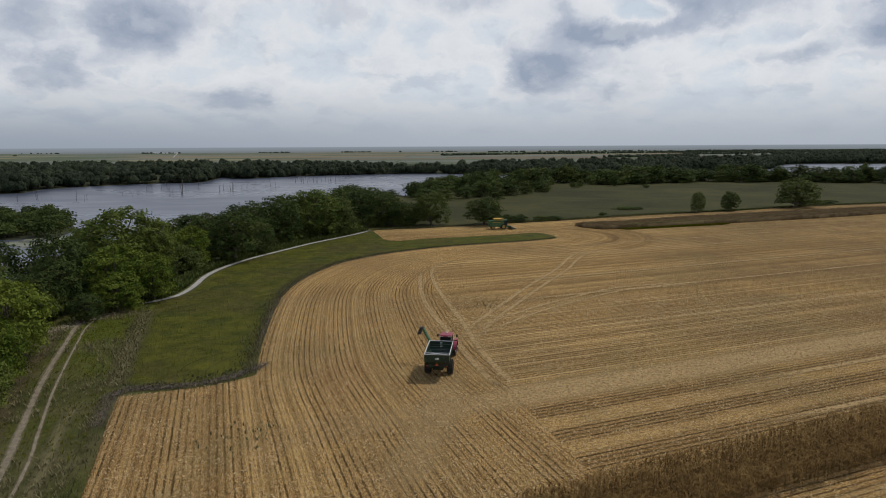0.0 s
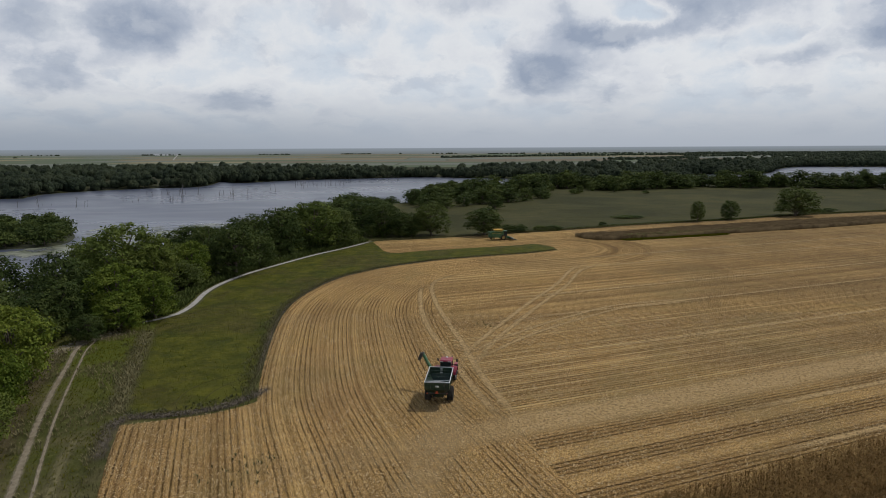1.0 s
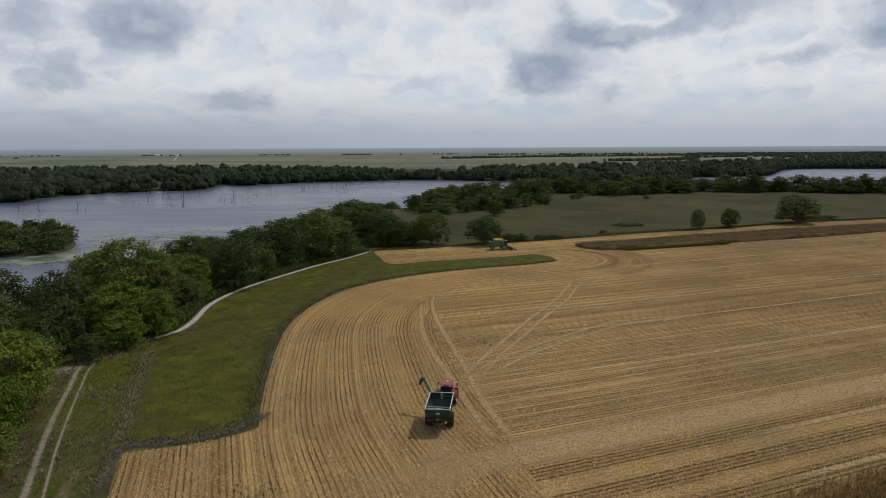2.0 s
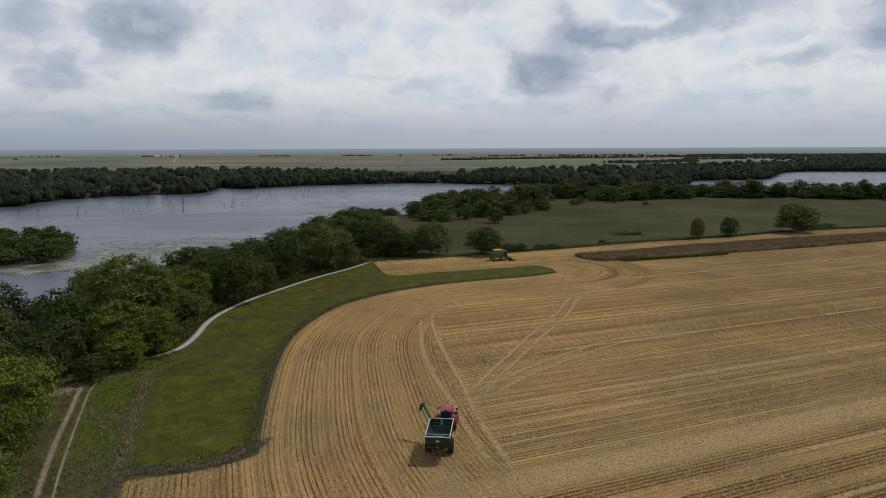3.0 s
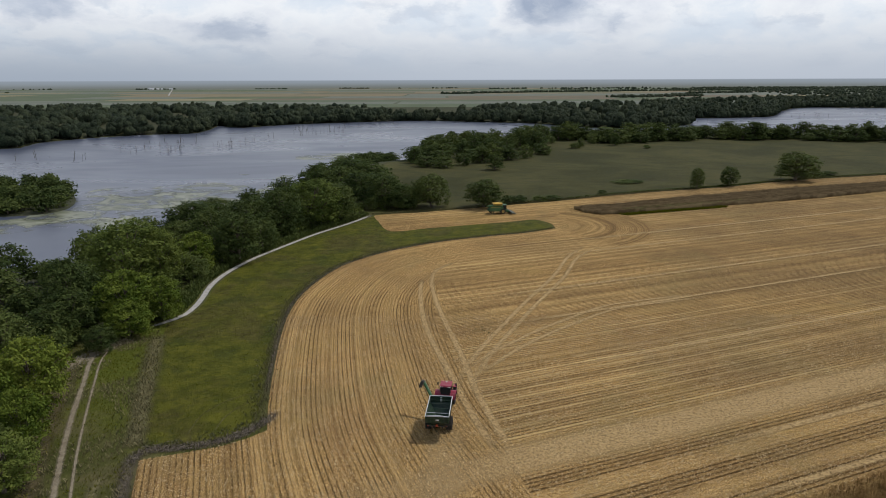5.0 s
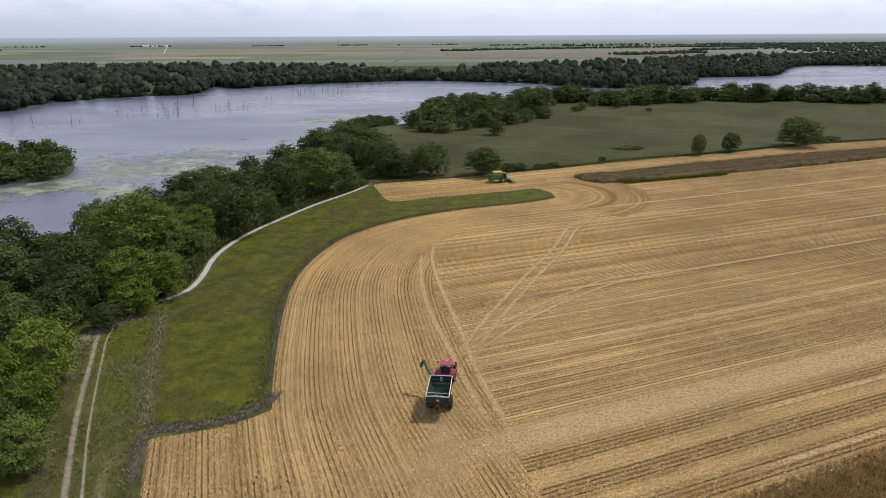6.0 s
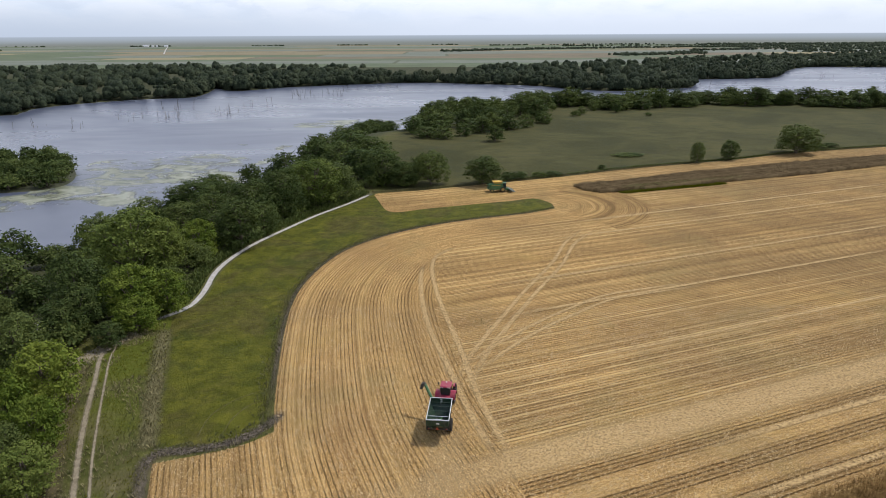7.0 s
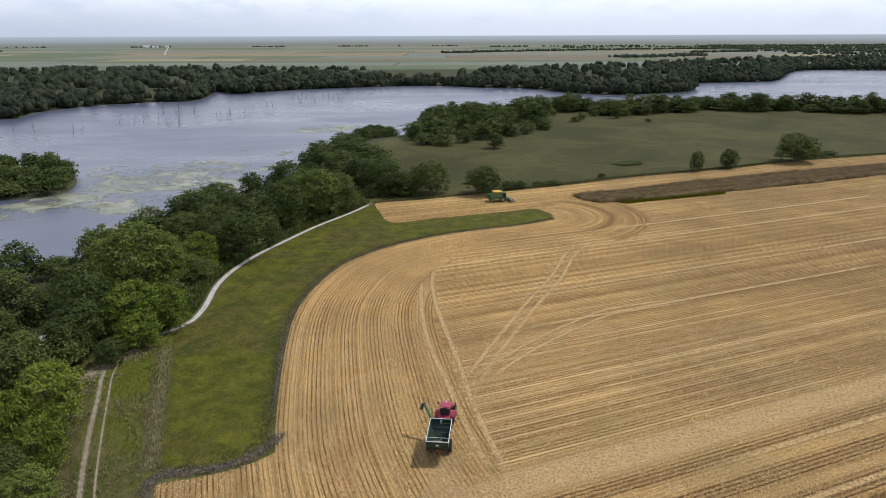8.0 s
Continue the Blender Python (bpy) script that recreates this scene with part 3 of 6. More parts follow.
def ribbon(name, points, half, z, mat, label, category, step=2.0, follow=False, run_out=0.16):
    """A ribbon of ground whose attribute row runs from -1 to 1 across."""
    line = spline(points, step)
    n = len(line)
    cols = [offset(line, half * k) for k in (-1, -0.5, 0, 0.5, 1)]
    v = np.concatenate([np.column_stack([c, np.full(n, z)]) for c in cols])
    if follow:
        v[:, 2] = [height_at(x, y) + z for x, y in v[:, :2]]
    f = [(i * n + j, (i + 1) * n + j, (i + 1) * n + j + 1, i * n + j + 1) for i in range(4) for j in range(n - 1)]
    fade = np.clip(np.minimum(np.arange(n), np.arange(n)[::-1]) / max(n * run_out, 1.0), 0, 1)
    me = mesh_from(name, v, f, mat, {"row": np.repeat((-1, -0.5, 0, 0.5, 1), n), "fade": np.tile(fade, 5)})
    flip_up(me)
    return tagged(new(name, me), label, category, kind="structure")


def along_rows(x0, y0, length):
    return (x0 + length * math.cos(ROW_ANGLE), y0 + length * math.sin(ROW_ANGLE))


NEAR_ROWS = np.array([(-1, 66.5), (18, 74), (41, 82), (79, 98), (200, 146), (200, 128.6), (103, 90), (51, 69.4), (21, 57), (4.4, 49)])
sheet("field_rows", NEAR_ROWS, 0.02, STUBBLE_ROWS, "stubble rows in groups beside the standing corn", "field", {"row": lambda c: c[:, :2] @ ROW_N})
CHAFF = "pale chaff pressed down in wheel tracks"
ribbon("trim_chaff_band", [(-22, 62), (-8, 67.5), (2, 71.8), (12, 76), (27.4, 81.8), (47.6, 90), (80.3, 103), (200, 151)], 4.4, 0.06, BAND, "wide pale band of chaff across the stubble", "chaff")
ribbon("trim_chaff_band", [(-4, 52), (-2, 60), (0, 68), (1, 77), (1.4, 86)], 3.6, 0.066, STREWN, "chaff scattered where the cart has driven", "chaff")
for i, (pts, half) in enumerate((
        ([(10.1, 78), (7.7, 87.7), (6.1, 95.9), (4.1, 109.8), (1.5, 124.6), (-0.8, 139.8), (-2, 154.4), (-1, 164), (4, 172)], 0.8),
        ([(7.8, 78), (5.3, 86.9), (3.4, 95), (0.9, 106.5), (-2, 119.3), (-3.8, 133.4), (-4.6, 146.8), (-4.4, 156)], 0.8),
        ([(3.2, 93), (4.2, 102), (8.0, 112.6), (13.4, 125), (20.2, 140.2), (29.2, 158.8), (36.2, 177), (44, 190)], 0.75),
        ([(5.6, 92), (6.6, 101), (10.2, 111.4), (15.8, 124), (22.6, 139), (31.6, 157.6), (38.7, 176), (48, 189)], 0.75),
        ([(4, 102), (10, 110.6), (15.2, 116.5), (20.5, 122), (27.5, 128.3), (36.5, 135.6), (44, 138.8), (60, 144)], 0.7),
        ([(6, 100), (12.2, 108.8), (16.8, 114.4), (22.1, 119.9), (29, 126.1), (38, 133.5), (45, 136.4), (62, 142)], 0.7))):
    ribbon("trim_wheel_track", pts, half, 0.075 + 0.004 * i, TRACK, CHAFF, "wheel track", run_out=0.16 if i > 1 else 0.04)
for k, (x0, y0, ln, half) in enumerate(((14, 125, 120, 0.8), (12, 142, 170, 0.9), (40, 196, 150, 1.3), (30, 178, 200, 1.0), (22, 104, 150, 0.7), (36, 78, 120, 0.8), (34, 66, 100, 0.7))):
    ribbon("trim_chaff_row", [(x0, y0), along_rows(x0, y0, ln * 0.5), along_rows(x0, y0, ln)], half, 0.10 + 0.004 * k, TRACK, "pale line of chaff left along the rows", "chaff", 4.0)
TURN = np.array([(38 + 20 * math.cos(a), 219 + 20 * math.sin(a)) for a in np.linspace(radians(72), radians(-62), 70)])
strip("field_turn", TURN, [-14 + 2.0 * k for k in range(16)], 0.045, STUBBLE_TURN, "concentric stubble rows where machines turned", "field")

# ---- grass buffer, path and track ----
PATH_LINE = [(-62, 121), (-57.5, 126), (-54.8, 131), (-54.6, 139), (-56.2, 152), (-55.7, 163), (-53, 175.5), (-48, 189), (-41, 206), (-32, 223), (-25.5, 238)]
BUFFER_OUT = np.vstack([offset(EDGE, -1.3)[(EDGE[:, 1] > 87)], [(38, 216.5), (39, 221)],
                        spline([(39, 221), (34, 228.5), (25, 225), (12, 220.5), (-4, 215), (-16.5, 210.5), (-22.3, 226), (-25, 236)], 3),
                        offset(spline(PATH_LINE[1:], 3), 1.3)[::-1][2:], [(-54.0, 118), (-49.5, 104), (-45.5, 93), (-40.6, 79.4), (-35, 79.3), (-30, 81.2), (-27.5, 84.5)]])
sheet("grass_buffer", BUFFER_OUT, 0.03, BUFFER, "bright green grass strip with olive patches", "grass")
ribbon("path", PATH_LINE, 0.84, 0.08, GRAVEL, "pale gravel path along the trees", "path")
ribbon("path", [(-78, 104), (-80.2, 111), (-82.5, 117.8), (-85.6, 124.8), (-87.9, 130), (-92, 137)], 1.5, 0.14, GRAVEL, "pale gravel path between the trees", "path", 1.0, True)
RUT_L = [(-36, 42), (-41.5, 57), (-46, 67), (-50.5, 77), (-55.2, 88.2), (-59, 98.2), (-61.9, 105.5), (-63.5, 110), (-67, 114)]
RUT_R = [(-33.8, 42), (-39.3, 57), (-43.9, 67), (-48.5, 77), (-53.2, 88.2), (-57.5, 99), (-60.6, 107), (-62.0, 113), (-64, 118)]
ribbon("road_rut", RUT_L, 0.62, 0.05, RUT, "bare soil wheel rut in the grass", "track", 1.0)
ribbon("road_rut", RUT_R, 0.3, 0.05, RUT, "bare soil wheel rut in the grass", "track", 1.0)

CLOD = simple_material("soil_clods", (0.050, 0.040, 0.030), (0.150, 0.125, 0.095), 1.5, 0.95, 0.4, (0.24, 0.21, 0.17))
SOIL = ragged_material("bare_dark_soil", (0.048, 0.038, 0.026), (0.120, 0.100, 0.074), (0.20, 0.17, 0.13), 0.9, 0.8, 0.15)
ribbon("trim_soil_edge", [(-24.4, 89.5), (-25.2, 86.5), (-27.4, 83.0), (-30, 80.6), (-35, 78.9), (-39.6, 78.0), (-40.6, 75.6), (-39.2, 71), (-37.4, 66)], 1.4, 0.045, SOIL, "strip of bare dark soil at the field edge", "soil", 1.0)
ribbon("trim_soil_edge", offset(EDGE, -0.5)[EDGE[:, 1] > 88][::4], 0.8, 0.045, SOIL, "strip of bare dark soil at the field edge", "soil", 2.0)
ribbon("road_dirt_patch", [(-66, 104), (-64.6, 108), (-63.6, 111.5), (-61.8, 115), (-60, 118)], 2.6, 0.055, RUT, "bare dirt where the track ends", "track", 1.0)
DRY_STRIP = ragged_material("dry_grass_strip", (0.080, 0.074, 0.030), (0.175, 0.152, 0.074), (0.27, 0.235, 0.13), 0.8, 0.85, 0.05)
BARE_VERGE = ragged_material("bare_verge", (0.055, 0.046, 0.022), (0.115, 0.092, 0.048), (0.16, 0.13, 0.075), 0.5, 0.75, 0.15)
ribbon("trim_dry_grass", [(-41.6, 78), (-44.4, 86.5), (-46.6, 92.5), (-50.3, 103.5), (-53.3, 112.5), (-56, 120)], 2.3, 0.05, DRY_STRIP, "strip of dry pale grass beside the buffer", "grass", 1.0)
ribbon("trim_dry_grass", [(-32.6, 42), (-37.6, 57), (-41.6, 67), (-43, 73)], 1.2, 0.046, DRY_STRIP, "strip of dry pale grass beside the field", "grass", 1.0)
ribbon("trim_bare_verge", [(-39, 42), (-44.6, 57), (-49.2, 67), (-53.8, 77), (-58.4, 88.2), (-62.2, 98.2), (-65, 106)], 2.2, 0.04, BARE_VERGE, "brown bare verge between track and trees", "soil", 1.0)
PRESSED = ragged_material("pressed_grass", (0.095, 0.090, 0.028), (0.135, 0.122, 0.046), (0.16, 0.145, 0.06), 1.2, 0.6, 0.2)
for pts in ([(-35.5, 81.5), (-35.6, 87), (-34, 91), (-31, 94), (-26.8, 96.8)], [(-32, 83), (-31.8, 87), (-30, 91), (-26.5, 92.6)]):
    ribbon("trim_wheel_mark", pts, 0.16, 0.06, PRESSED, "faint wheel mark pressed into the grass", "wheel mark", 1.0)


# ---- stuff: scattered plants and litter ----
def blades(rng, base, size, wide, per, lean, droop=0.0):
    """Bent blades: each a bent strip of two faces from a root. Returns vertices and faces."""
    n = len(base) * per
    root = np.repeat(base, per, axis=0)
    h = np.repeat(size, per) * rng.uniform(0.6, 1.15, n)
    a = rng.uniform(0, 2 * np.pi, n)
    l = rng.uniform(0.2, 1.0, n) * lean
    d = np.stack([np.cos(a), np.sin(a), np.zeros(n)], 1)
    side = np.stack([-np.sin(a), np.cos(a), np.zeros(n)], 1) * (wide * h)[:, None] * 0.5
    mid = root + d * (h * l * 0.4)[:, None] + np.array([0, 0, 1.0]) * (h * 0.62)[:, None]
    tip = root + d * (h * l * (1.0 + droop))[:, None] + np.array([0, 0, 1.0]) * (h * (1 - droop))[:, None]
    v = np.stack([root - side, root + side, mid + side, mid - side, tip + side * 0.15, tip - side * 0.15], 1).reshape(-1, 3)
    k = np.arange(n)[:, None] * 6
    f = np.concatenate([k + np.array([0, 1, 2, 3]), k + np.array([3, 2, 4, 5])], 1).reshape(-1, 4)
    return v, f


def stuff(name, parts, mat, label, category):
    vs, fs, k = [], [], 0
    for v, f in parts:
        vs.append(v)
        fs.append(np.asarray(f) + k)
        k += len(v)
    ob = new(name, mesh_from(name, np.concatenate(vs), np.concatenate(fs), mat))
    return tagged(ob, label, category, kind="stuff")


def inside(pts, poly):
    return edge_distance(pts, poly) < 0


def scatter(rng, poly, n, z=0.0):
    lo, hi = poly.min(0), poly.max(0)
    p = rng.uniform(lo, hi, (n, 2))
    p = p[inside(p, poly)]
    return np.column_stack([p, np.full(len(p), z)])


def litter(rng, base, length):
    """Flat flakes of husk lying about."""
    n = len(base)
    a, t = rng.uniform(0, 2 * np.pi, n), rng.normal(0, 0.35, n)
    l = length * rng.uniform(0.4, 1.2, n)
    d = np.stack([np.cos(a), np.sin(a), t], 1) * l[:, None] * 0.5
    s = np.stack([-np.sin(a), np.cos(a), rng.normal(0, 0.4, n)], 1) * (l * 0.16)[:, None]
    up = np.array([0, 0, 1.0]) * rng.uniform(0.03, 0.12, n)[:, None]
    v = np.stack([base - d + up, base + s + up, base + d + up, base - s + up], 1).reshape(-1, 3)
    return v, (np.arange(n)[:, None] * 4 + np.arange(4))


def stub_rows(rng, lines, spacing, size):
    """Cut stalks standing along rows."""
    pts = []
    for line in lines:
        s = np.concatenate([[0], np.cumsum(np.linalg.norm(np.diff(line, axis=0), axis=1))])
        q = np.arange(0, s[-1], spacing) + rng.uniform(0, spacing)
        q = q + rng.normal(0, spacing * 0.3, len(q))
        p = np.column_stack([np.interp(q, s, line[:, 0]), np.interp(q, s, line[:, 1])])
        gate = np.array([noise.noise(Vector((x * 0.12, y * 0.12, 3.0))) for x, y in p]) > -0.25
        p = p[gate] + rng.normal(0, 0.05, (gate.sum(), 2))
        pts.append(p)
    p = np.concatenate(pts)
    return np.column_stack([p, np.zeros(len(p))]), size


def build_stubble():
    rng = np.random.default_rng(11)
    near = EDGE[EDGE[:, 1] < 185]
    lines = [offset(near, d + 0.38) for d in np.arange(0.4, 30, 0.76)]
    straight = EDGE[EDGE[:, 1] < 78]
    lines += [offset(straight, -d) for d in np.arange(0.38, 16.5, 0.76)]
    base, _ = stub_rows(rng, lines, 0.42, 0.3)
    rows = []
    tdir = np.array([math.cos(ROW_ANGLE), math.sin(ROW_ANGLE)])
    inner = offset(EDGE, WIDTH)
    poly = np.vstack([inner, [(150, 240), (150, 30), (5, 30)]])
    for k in np.arange(36, 140, 0.76):
        q = ROW_N * k
        line = np.array([q + tdir * s for s in np.arange(10, 150, 3.0)])
        line = line[inside(line, poly)]
        if len(line) > 4:
            rows.append(line)
    base2, _ = stub_rows(rng, rows, 0.62, 0.3)
    for name, b in (("stubble", base), ("stubble", base2)):
        stuff(name, [blades(rng, b, np.full(len(b), 0.34), 0.16, 1, 0.35)], STRAW, "cut corn stalks standing in rows", "stubble")
    lit = scatter(rng, np.array([(-40, 40), (70, 40), (110, 130), (-40, 130)], float), 120000)
    keep = inside(lit[:, :2], FIELD) | inside(lit[:, :2], CORNER)
    stuff("husk_litter", [litter(rng, lit[keep], 0.34)], STRAW, "pale corn husks and leaves lying on the field", "litter")


build_stubble()


def corn_plants(rng, base, tall, levels=(0.08, 0.22, 0.36, 0.5, 0.60, 0.68, 0.75, 0.80), per=1):
    """Stalk and drooping leaves of ripe corn."""
    n = len(base)
    h = tall * rng.uniform(0.9, 1.06, n)
    parts = [blades(rng, base, h * 0.72, 0.014, 1, 0.10)]
    for lv in levels:
        b = base + np.array([0, 0, 1.0]) * (h * lv)[:, None]
        parts.append(blades(rng, b, np.full(n, 0.46), 0.15, per, 2.0, 0.50))
    parts.append(blades(rng, base + np.array([0, 0, 1.0]) * (h * 0.78)[:, None], np.full(n, 0.36), 0.07, 2, 1.5))
    return parts


def corn_rows(rng, poly, spacing, first, stray=0.06):
    out = []
    tdir = np.array([math.cos(ROW_ANGLE), math.sin(ROW_ANGLE)])
    c = poly @ ROW_N
    a = poly @ tdir
    for k in np.arange(c.min() + first, c.max(), 0.76):
        s = np.arange(a.min(), a.max(), spacing)
        s = s + rng.normal(0, spacing * 0.25, len(s))
        out.append(ROW_N * k + tdir * s[:, None] + rng.normal(0, stray, (len(s), 2)))
    p = np.concatenate(out)
    p = p[inside(p, poly)]
    return np.column_stack([p, np.zeros(len(p))])


def corn_mass(rng, poly):
    """The close stand of stalks below the leaf tops."""
    tdir = np.array([math.cos(ROW_ANGLE), math.sin(ROW_ANGLE)])
    parts = []
    c, a = poly @ ROW_N, poly @ tdir
    for k in np.arange(c.min(), c.max(), 0.76):
        s = np.arange(a.min(), a.max(), 1.6)
        p = ROW_N * (k + 0.15) + tdir * s[:, None]
        ok = inside(p, poly)
        idx = np.flatnonzero(ok[:-1] & ok[1:])
        if not len(idx):
            continue
        top = 1.45 + rng.normal(0, 0.16, len(s))
        v = np.concatenate([np.column_stack([p - ROW_N * 0.22, np.zeros(len(s))]), np.column_stack([p - ROW_N * 0.06, top]), np.column_stack([p + ROW_N * 0.2, top * 0.9])])
        n = len(s)
        parts.append((v, np.concatenate([np.stack([idx, idx + 1, idx + 1 + n, idx + n], 1), np.stack([idx + n, idx + 1 + n, idx + 1 + 2 * n, idx + 2 * n], 1)])))
    stuff("corn_stand", parts, CORN_FAR, "close rows of dry corn stalks", "corn")


def build_corn():
    rng = np.random.default_rng(5)
    near = np.array([(3.6, 47.6), (21, 56.0), (51, 68.4), (100, 88.5), (103, 80.5), (43, 57.2), (30, 51.8), (12, 44.5), (2, 40.5)])
    stuff("standing_corn", corn_plants(rng, corn_rows(rng, near, 0.26, 0.2, 0.16), 2.2, (0.22, 0.4, 0.55, 0.66, 0.75, 0.82), 2), CORN, "strip of ripe brown standing corn", "corn")
    far = np.array([(49.5, 246.5), (52.5, 240.5), (58.8, 234.6), (70.4, 238.6), (104.7, 250), (131.5, 259.5), (160, 269.7), (199.3, 286.6), (330, 336), (520, 410), (517, 420), (320, 349), (207, 306), (155, 289), (98, 266), (71, 253)])
    pl = corn_rows(rng, far, 0.75, 0.2)
    mass = far.mean(0) + (far - far.mean(0)) * np.array([0.998, 0.985])
    corn_mass(rng, mass)
    green = np.array([(68, 238), (86, 244.2), (104, 250), (122, 257), (121, 259), (96, 251), (80, 246.5), (69, 242)])
    g = inside(pl[:, :2], green)
    stuff("standing_corn", corn_plants(rng, pl[~g], 2.3, (0.5, 0.72)), CORN_FAR, "far strip of ripe brown standing corn", "corn")
    stuff("standing_corn", corn_plants(rng, pl[g], 2.1, (0.3, 0.5, 0.7)), CORN_GREEN, "still green corn at the strip's edge", "corn")


build_corn()


def build_grass():
    rng = np.random.default_rng(21)
    tuft = scatter(rng, BUFFER_OUT, 26000)
    tuft = tuft[rng.uniform(0, 1, len(tuft)) < np.clip(1.5 - tuft[:, 1] / 190, 0.12, 1)]
    stuff("buffer_grass", [blades(rng, tuft, rng.uniform(0.08, 0.22, len(tuft)), 0.4, 3, 1.6)], BLADE, "tall green grass of the buffer strip", "grass")
    pts = np.concatenate([rng.normal(0, 1, (n, 2)) * s + c for c, s, n in (((-19.6, 65.5), 1.6, 26), ((-24, 62), 1.2, 10), ((9, 120), 1.2, 10), ((-8, 92), 0.9, 8))])
    stuff("field_weeds", [blades(rng, np.column_stack([pts, np.zeros(len(pts))]), rng.uniform(0.2, 0.45, len(pts)), 0.3, 5, 1.0)], DRYWEED, "patches of grey-green weeds in the stubble", "weeds")
    line = spline([(-25.2, 86.5), (-27.4, 83.0), (-30, 80.6), (-35, 78.9), (-39.8, 78.2), (-40.4, 75.8)], 0.5)
    p = line[rng.integers(0, len(line), 1500)] + rng.normal(0, 0.55, (1500, 2))
    stuff("soil_clods", [litter(rng, np.column_stack([p, np.full(len(p), 0.05)]), 0.42)], CLOD, "grey clods and dead stalks along the bare soil", "clods")
    # dry weeds on the edges of the buffer and along the track
    lines = [(offset(EDGE[EDGE[:, 1] > 84], -0.8), 1.1, 0.55), (spline([(-25.5, 84.5), (-28, 81), (-32, 79), (-37, 78.6), (-40.5, 77.5), (-40.2, 73), (-36, 62), (-32.5, 52), (-25, 30)], 1.0), 1.3, 0.5),
             (spline([(-41.8, 80), (-46.4, 92.5), (-50.3, 103.5), (-53.3, 112.5), (-57, 122)], 1.0), 1.5, 0.6), (spline([(-26, 239), (-4, 245), (23, 256.5), (52, 268.5), (108, 293), (174, 320.5), (232, 339)], 2.0), 1.2, 0.8)]
    base, size = [], []
    for line, half, tall in lines:
        s = np.concatenate([[0], np.cumsum(np.linalg.norm(np.diff(line, axis=0), axis=1))])
        q = rng.uniform(0, s[-1], int(s[-1] * 18))
        p = np.column_stack([np.interp(q, s, line[:, 0]), np.interp(q, s, line[:, 1])]) + rng.normal(0, half * 0.55, (len(q), 2))
        base.append(np.column_stack([p, np.zeros(len(p))]))
        size.append(rng.uniform(0.3, 1.0, len(p)) * tall)
    b = np.concatenate(base)
    stuff("edge_weeds", [blades(rng, b, np.concatenate(size), 0.13, 3, 0.9)], DRYWEED, "grey-brown dry weeds along the field edge", "weeds")
    base = []
    for line, half, per in ((offset(EDGE[EDGE[:, 1] > 84], -1.7), 0.9, 16), (spline([(-27.4, 85.6), (-30, 83), (-33, 81.2), (-37, 80.2), (-41, 79.6)], 1.0), 0.6, 20),
                            (spline([(-43.6, 79), (-48.2, 91.5), (-52.1, 102.5), (-55.2, 111.5)], 1.0), 0.8, 12)):
        s = np.concatenate([[0], np.cumsum(np.linalg.norm(np.diff(line, axis=0), axis=1))])
        q = rng.uniform(0, s[-1], int(s[-1] * per))
        p = np.column_stack([np.interp(q, s, line[:, 0]), np.interp(q, s, line[:, 1])]) + np.clip(rng.normal(0, half, (len(q), 2)), -2 * half, 2 * half)
        thick = np.array([noise.noise(Vector((x * 0.25, y * 0.25, 5.0))) for x, y in p]) > -0.2
        base.append(np.column_stack([p[thick], np.zeros(thick.sum())]))
    b = np.concatenate(base)
    stuff("edge_weeds", [blades(rng, b, rng.uniform(0.10, 0.42, len(b)), 0.24, 3, 1.2)], EDGE_WEED, "rank green weeds along the edges of the field", "weeds")
    line = spline([(68, 236.4), (86, 242.6), (104, 248.6), (112, 251.6)], 1.0)
    s = np.concatenate([[0], np.cumsum(np.linalg.norm(np.diff(line, axis=0), axis=1))])
    q = rng.uniform(0, s[-1], 2600)
    p = np.column_stack([np.interp(q, s, line[:, 0]), np.interp(q, s, line[:, 1])]) + np.clip(rng.normal(0, 0.9, (len(q), 2)), -1.6, 1.6)
    stuff("strip_weeds", [blades(rng, np.column_stack([p, np.zeros(len(p))]), rng.uniform(0.2, 0.65, len(p)), 0.3, 4, 1.0)], BLADE, "green weeds along the foot of the corn strip", "weeds")
    line = offset(spline(PATH_LINE, 1.0), -3.4)
    s = np.concatenate([[0], np.cumsum(np.linalg.norm(np.diff(line, axis=0), axis=1))])
    q = rng.uniform(0, s[-1], 3800)
    p = np.column_stack([np.interp(q, s, line[:, 0]), np.interp(q, s, line[:, 1])]) + np.clip(rng.normal(0, 1.3, (len(q), 2)), -2.0, 2.0)
    stuff("path_weeds", [blades(rng, np.column_stack([p, np.full(len(p), -0.05)]), rng.uniform(0.3, 1.3, len(p)), 0.2, 4, 0.9)], LEAF_A, "rank green weeds between path and trees", "weeds")
    line = spline([(26, 259), (52, 270), (80, 283.5), (108, 294), (140, 305.5), (176, 322), (234, 341), (300, 358)], 1.0)
    s = np.concatenate([[0], np.cumsum(np.linalg.norm(np.diff(line, axis=0), axis=1))])
    q = rng.uniform(0, s[-1], 3600)
    p = np.column_stack([np.interp(q, s, line[:, 0]), np.interp(q, s, line[:, 1])]) + rng.normal(0, 0.5, (len(q), 2))
    stuff("hedge_weeds", [blades(rng, np.column_stack([p, np.full(len(p), -0.05)]), rng.uniform(0.2, 0.9, len(p)), 0.22, 4, 0.8)], LEAF_A, "dark weedy fence row along the field's far edge", "weeds")
    verge = np.array([(-30, 42), (-25, 30), (-60, 30), (-70, 70), (-72, 112), (-60, 124), (-54, 118), (-41, 80), (-40, 74)], float)
    p = scatter(rng, verge, 26000)
    for line, half in ((RUT_L, 0.6), (RUT_R, 0.5)):
        l = spline(line, 1.0)
        d = np.min(np.linalg.norm(p[:, None, :2] - l[None], axis=2), axis=1)
